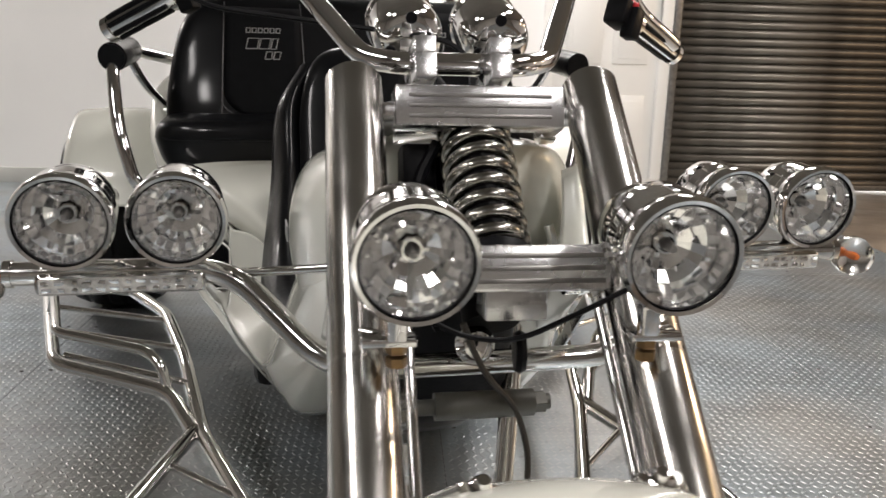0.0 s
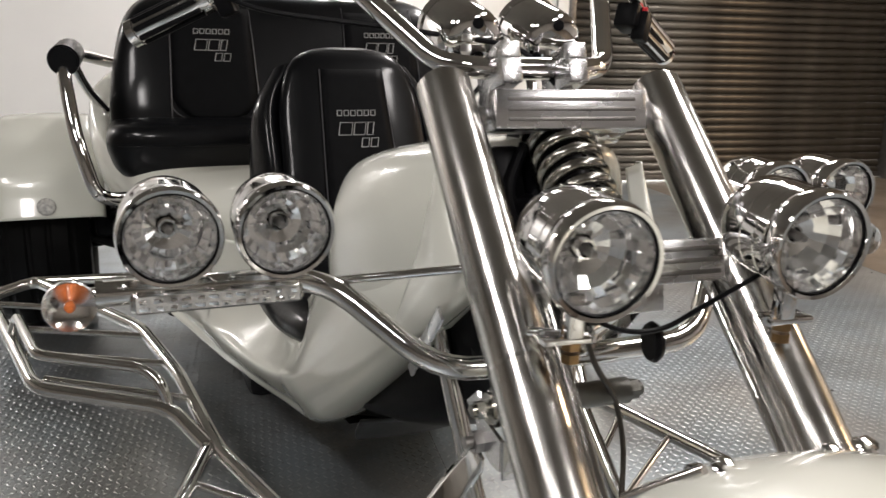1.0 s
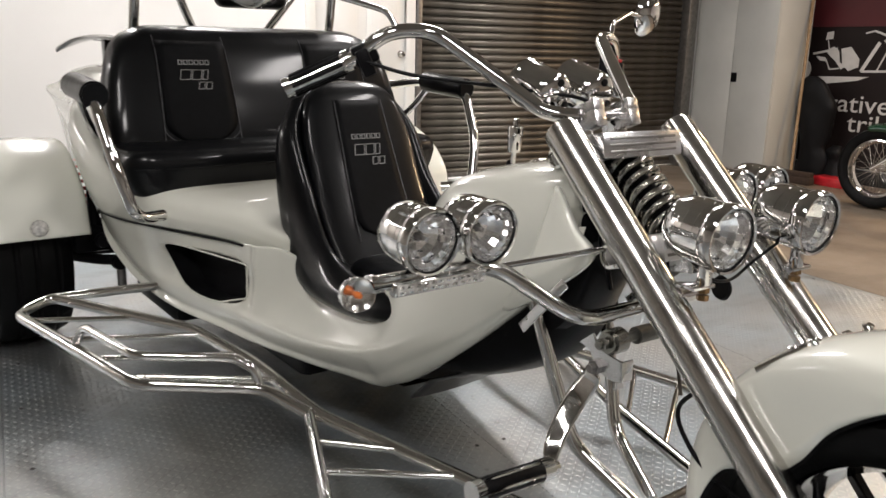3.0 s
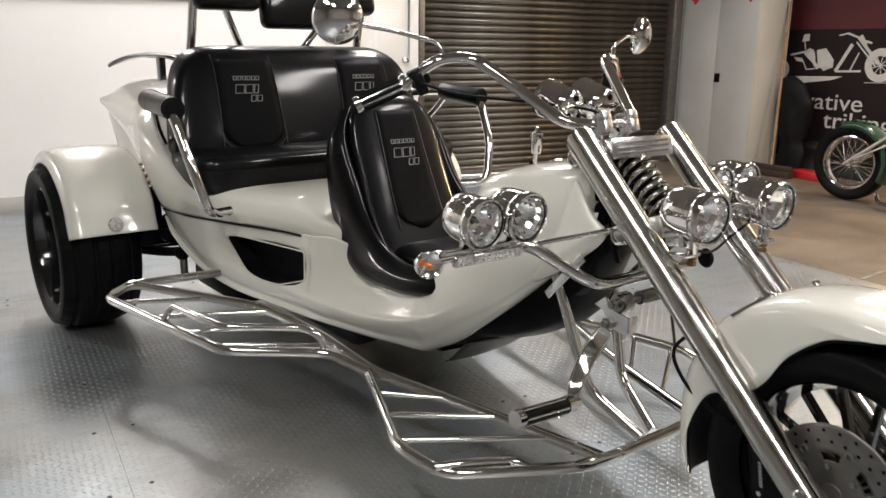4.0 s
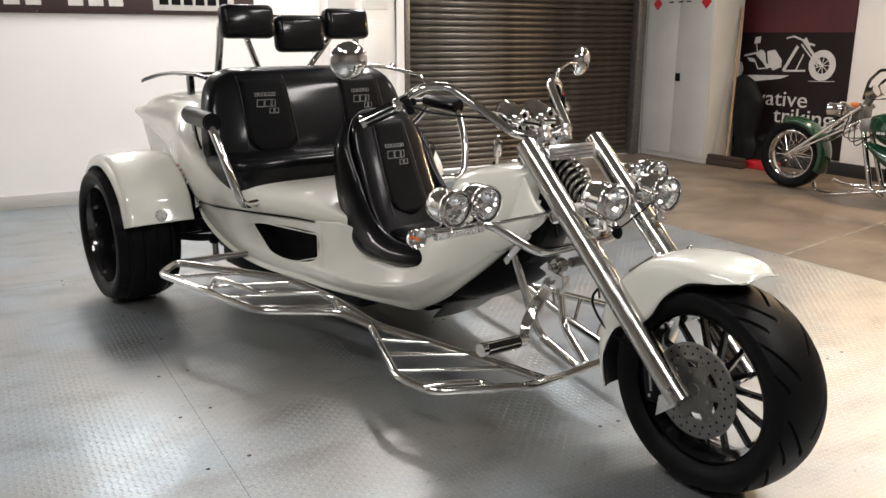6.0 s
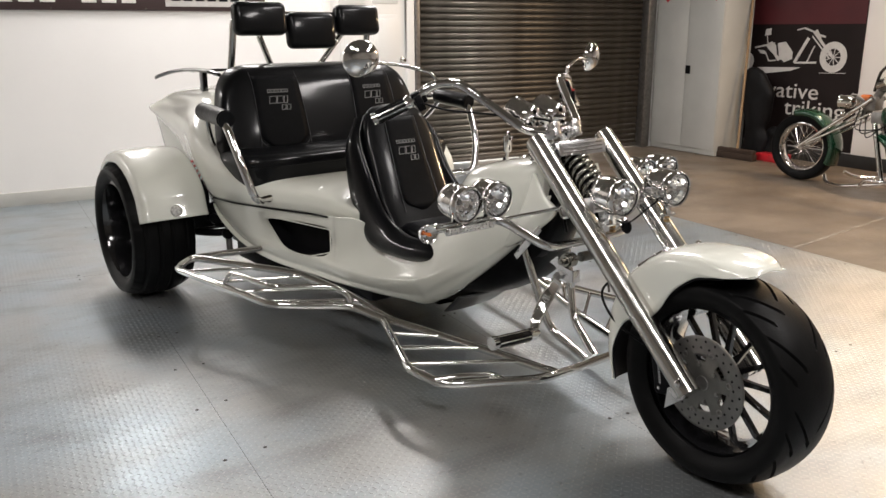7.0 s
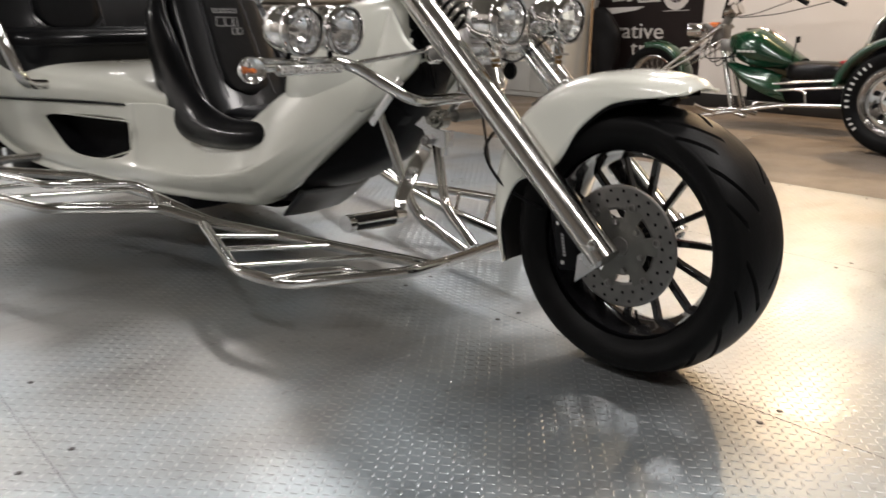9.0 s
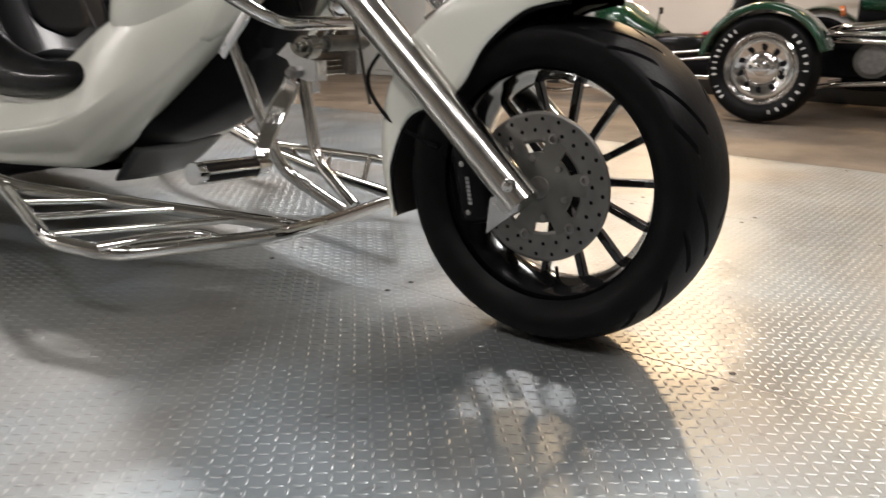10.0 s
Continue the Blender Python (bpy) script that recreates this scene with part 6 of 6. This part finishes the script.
for poly, nm in (([(0.42, 1.30), (0.50, 1.31), (0.50, 1.38), (0.43, 1.37)], "printed_mirror"), ([(0.44, 1.20), (0.52, 1.24), (0.58, 1.20), (0.60, 1.10), (0.66, 1.06), (0.62, 1.03), (0.56, 1.10), (0.48, 1.16)], "printed_seat"),
                 ([(0.60, 1.22), (0.70, 1.24), (0.80, 1.13), (0.80, 1.06), (0.70, 1.02), (0.63, 1.08)], "printed_seat"), ([(0.22, 0.93), (0.40, 0.96), (0.92, 0.975), (0.80, 0.935), (0.52, 0.90), (0.30, 0.875)], "printed_step"),
                 ([(0.34, 1.15), (0.44, 1.14), (0.46, 1.10), (0.38, 1.11)], "printed_panel"), (disc2d(0.20, 1.02, 0.10, 20), "printed_wheel")):
    on_banner(nm, poly)
writing("vative", 0.235, PRINT_WHITE, ban, BM @ pose(0.515, 0.648, 0.001) @ Matrix.Diagonal((1.2, 1, 1, 1)))
writing("triking", 0.235, PRINT_WHITE, ban, BM @ pose(0.765, 0.470, 0.001) @ Matrix.Diagonal((1.2, 1, 1, 1)))
for k in range(6):
    on_banner("letter_bar", [(0.38 + 0.17 * k, 1.78), (0.50 + 0.17 * k, 1.78), (0.50 + 0.17 * k, 1.90), (0.38 + 0.17 * k, 1.90)])
# letter bars on the brown sign
for k in range(13):
    if k not in (5, 9):
        part("letter_bar", slab(-2.05 + 0.152 * k, -1.94 + 0.152 * k, -0.0285, -0.025, 1.60, 1.60 + (0.13 if k % 3 else 0.18)), PRINT_WHITE, sign)
for k in range(6):
    part("letter_bar", slab(0.17 + 0.10 * k, 0.245 + 0.10 * k, -0.0325, -0.030, 1.62, 1.74), BLACK, sign)
for k in range(5):
    part("sign_screw", lathe([(0, 0.003), (0.006, 0.002), (0.007, 0)], 10, pose(-2.2 + 0.72 * k, -0.025, 1.555, 90)), STAINLESS, sign)
# marks on the cupboard
for v in (CV0 + 0.34, CV0 + 0.46, CV0 + 0.60):
    part("sticker", slab(CU - 0.002, CU, v, v + 0.07, 1.74, 1.755), BLACK, cup, "small dark sticker")

# broom, black sack and red box in the corner
broom = thing("broom", "wooden push broom with dark bristles leaning on the wall", "broom", ROOM)
part("handle", pipe([(5.81, -1.25, 0.09), (6.09, -1.04, 1.68)], 0.014, 0, 12), WOOD, broom)
part("head", rbox((0.07, 0.46, 0.05), 0.012, pose(5.80, -1.25, 0.085, 0, 0, 4)), BRISTLE, broom, "dark broom head")
part("bristles", rbox((0.085, 0.47, 0.07), 0.012, pose(5.80, -1.25, 0.03, 0, 0, 4)), BRISTLE, broom, "dark worn bristles")


def sack(name, label, u, v, z0, loops):
    ob = thing(name, label, "sack", ROOM)
    ls = []
    for z, w, d, dv in loops:
        l = pad_loop(v + dv, z0 + z, w, d, 0, 2.3, 28, u)
        ls.append([(x + 0.04 * noise.noise((x * 5, y * 7, zz * 7)), y + 0.05 * noise.noise((x * 6, y * 4 + 7, zz * 7)), zz) for x, y, zz in l])
    part("body", loft_closed(ls, 26), BLACKSACK, ob)
    return ob


BLACKSACK = material("black_sack", (0.008, 0.008, 0.009), 0.5, spec=0.15, bump=0.5, bump_scale=14, vary=0.3, vary_scale=6)
sack("black_sack", "full black plastic sack standing against the wall", 6.10, -1.22, -0.006, ((0, 0.06, 0.15, 0.0), (0.05, 0.075, 0.17, 0.0), (0.22, 0.07, 0.15, -0.02), (0.32, 0.06, 0.13, 0.0), (0.42, 0.08, 0.17, -0.01), (0.58, 0.085, 0.195, 0.0), (0.72, 0.08, 0.19, 0.01), (0.84, 0.07, 0.16, 0.03), (0.92, 0.055, 0.12, 0.06), (0.97, 0.02, 0.05, 0.07)))
sack("black_sack", "slumped black plastic sack beside the broom", 6.16, -1.46, -0.006, ((0, 0.07, 0.10, 0), (0.05, 0.09, 0.13, 0), (0.2, 0.08, 0.12, 0.01), (0.30, 0.06, 0.09, 0.02), (0.35, 0.02, 0.04, 0.02)))
redbox = thing("red_box", "low red plastic crate on the floor", "crate", ROOM)
part("crate", rbox((0.2, 0.30, 0.085), 0.01, pose(6.02, -1.56, 0.036)), RED, redbox)

# ---- fluorescent fittings (unseen, several added for fill) ----
DIFF = material("lamp_diffuser", (0.9, 0.9, 0.9), 0.4, emit=(0.95, 0.98, 1.0), emit_strength=2.0)
for u, v, watts, long in TUBES_AND_FILL:
    f = thing("ceiling_light", "unseen fluorescent ceiling fitting, lit, several added for fill", "ceiling light", ROOM @ pose(u, v, CEIL), "ceiling lights")
    part("frame", rbox((0.56, long + 0.08, 0.08), 0.01, pose(0, 0, -0.04)), DOORWHITE, f)
    part("diffuser", rbox((0.50, long + 0.02, 0.03), 0.01, pose(0, 0, -0.10)), DIFF, f)

# pendant cans and rods are added, the real fitting is unknown
for u, v, h, watts in WARM_SPOTS:
    f = thing("warm_source_fitting", "unseen warm light source, given an assumed pendant fitting", "ceiling light", ROOM @ pose(u, v, CEIL), "ceiling spots")
    part("can", lathe([(0.03, 0.16), (0.20, 0.13), (0.20, 0.03), (0.19, 0.02)], 28, pose(0, 0, h - CEIL, 0, 50, 0)), DOORWHITE, f)
    part("rod", pipe([(0.08, 0, 0), (0.08, 0, h - CEIL + 0.12)], 0.01, 0, 8), STEEL, f)

# ---- screws, seams and raised bars of the tread plate ----
SEAMS_U = [0.546 + 1.29 * k for k in range(-3, 3)]
SEAMS_V = [-2.4]
seam_geo = [slab(u - 0.0008, u + 0.0008, V0, 0, 0.0, 0.0006) for u in SEAMS_U if u < PLATE_U] + [slab(U0, PLATE_U, v - 0.001, v + 0.001, 0.0, 0.0006) for v in SEAMS_V]
sm = ob_mesh("sheet_joints", join(*seam_geo), SEAM, None)
sm.matrix_world = ROOM
tagged(sm, "thin dark joints between the tread-plate sheets", "joint", "", "structure")
rng = np.random.default_rng(4)
spots = [(u + s * 0.05, v0) for u in SEAMS_U for s in (-1, 1) for v0 in np.arange(-9.5, -0.5, 0.42)] + [(u0, v + s * 0.05) for v in SEAMS_V for s in (-1, 1) for u0 in np.arange(-3.5, 3.0, 0.42)]
scr0 = None
for u, v in spots:
    if -3.2 < u < PLATE_U - 0.03 and -8.5 < v < -1.0:
        if scr0 is None:
            scr0 = part("floor_screw", lathe([(0, 0.0022), (0.006, 0.002), (0.0075, 0.0006)], 8), SCREW, sm)
            k = scr0
        else:
            k = scr0.copy()
            scene.collection.objects.link(k)
        k.location = (u + rng.normal() * 0.012, v + rng.normal() * 0.012, 0)


def tread_bars(u0, u1, v0, v1, pitch=0.0216):
    nu, nv = int((u1 - u0) / pitch), int((v1 - v0) / pitch)
    ii, jj = np.meshgrid(np.arange(nu), np.arange(nv), indexing="ij")
    cx, cy = u0 + (ii + 0.5).ravel() * pitch, v0 + (jj + 0.5).ravel() * pitch
    turn = ((ii + jj) % 2).ravel()
    L, W, H = 0.0106, 0.0029, 0.0016
    shape = np.array([(-L, 0, 0), (-L * 0.45, W, 0), (L * 0.45, W, 0), (L, 0, 0), (L * 0.45, -W, 0), (-L * 0.45, -W, 0), (-L * 0.55, 0, H), (L * 0.55, 0, H)])
    a = np.where(turn == 0, math.radians(38), math.radians(-52))
    c, s = np.cos(a)[:, None], np.sin(a)[:, None]
    x = shape[None, :, 0] * c - shape[None, :, 1] * s + cx[:, None]
    y = shape[None, :, 0] * s + shape[None, :, 1] * c + cy[:, None]
    z = np.broadcast_to(shape[None, :, 2] + 0.0001, x.shape)
    v = np.stack([x, y, z], -1).reshape(-1, 3)
    f = np.array([(0, 6, 1, 1), (1, 6, 7, 2), (2, 7, 3, 3), (3, 7, 4, 4), (4, 7, 6, 5), (5, 6, 0, 0)])
    faces = (f[None] + 8 * np.arange(len(cx))[:, None, None]).reshape(-1, 4)
    faces = [tuple(q[:3]) if q[2] == q[3] else tuple(q) for q in faces.tolist()]
    me = bpy.data.meshes.new("tread_bars")
    me.from_pydata(v.tolist(), [], faces)
    me.polygons.foreach_set("use_smooth", [True] * len(me.polygons))
    me.materials.append(TREAD_PALE)
    ob = new("tread_bars", me)
    ob.matrix_world = ROOM
    return tagged(ob, "raised lozenge bars of the galvanised tread plate", "tread bar", "", "stuff")


tread_bars(-2.6, PLATE_U - 0.02, -7.6, -1.6)
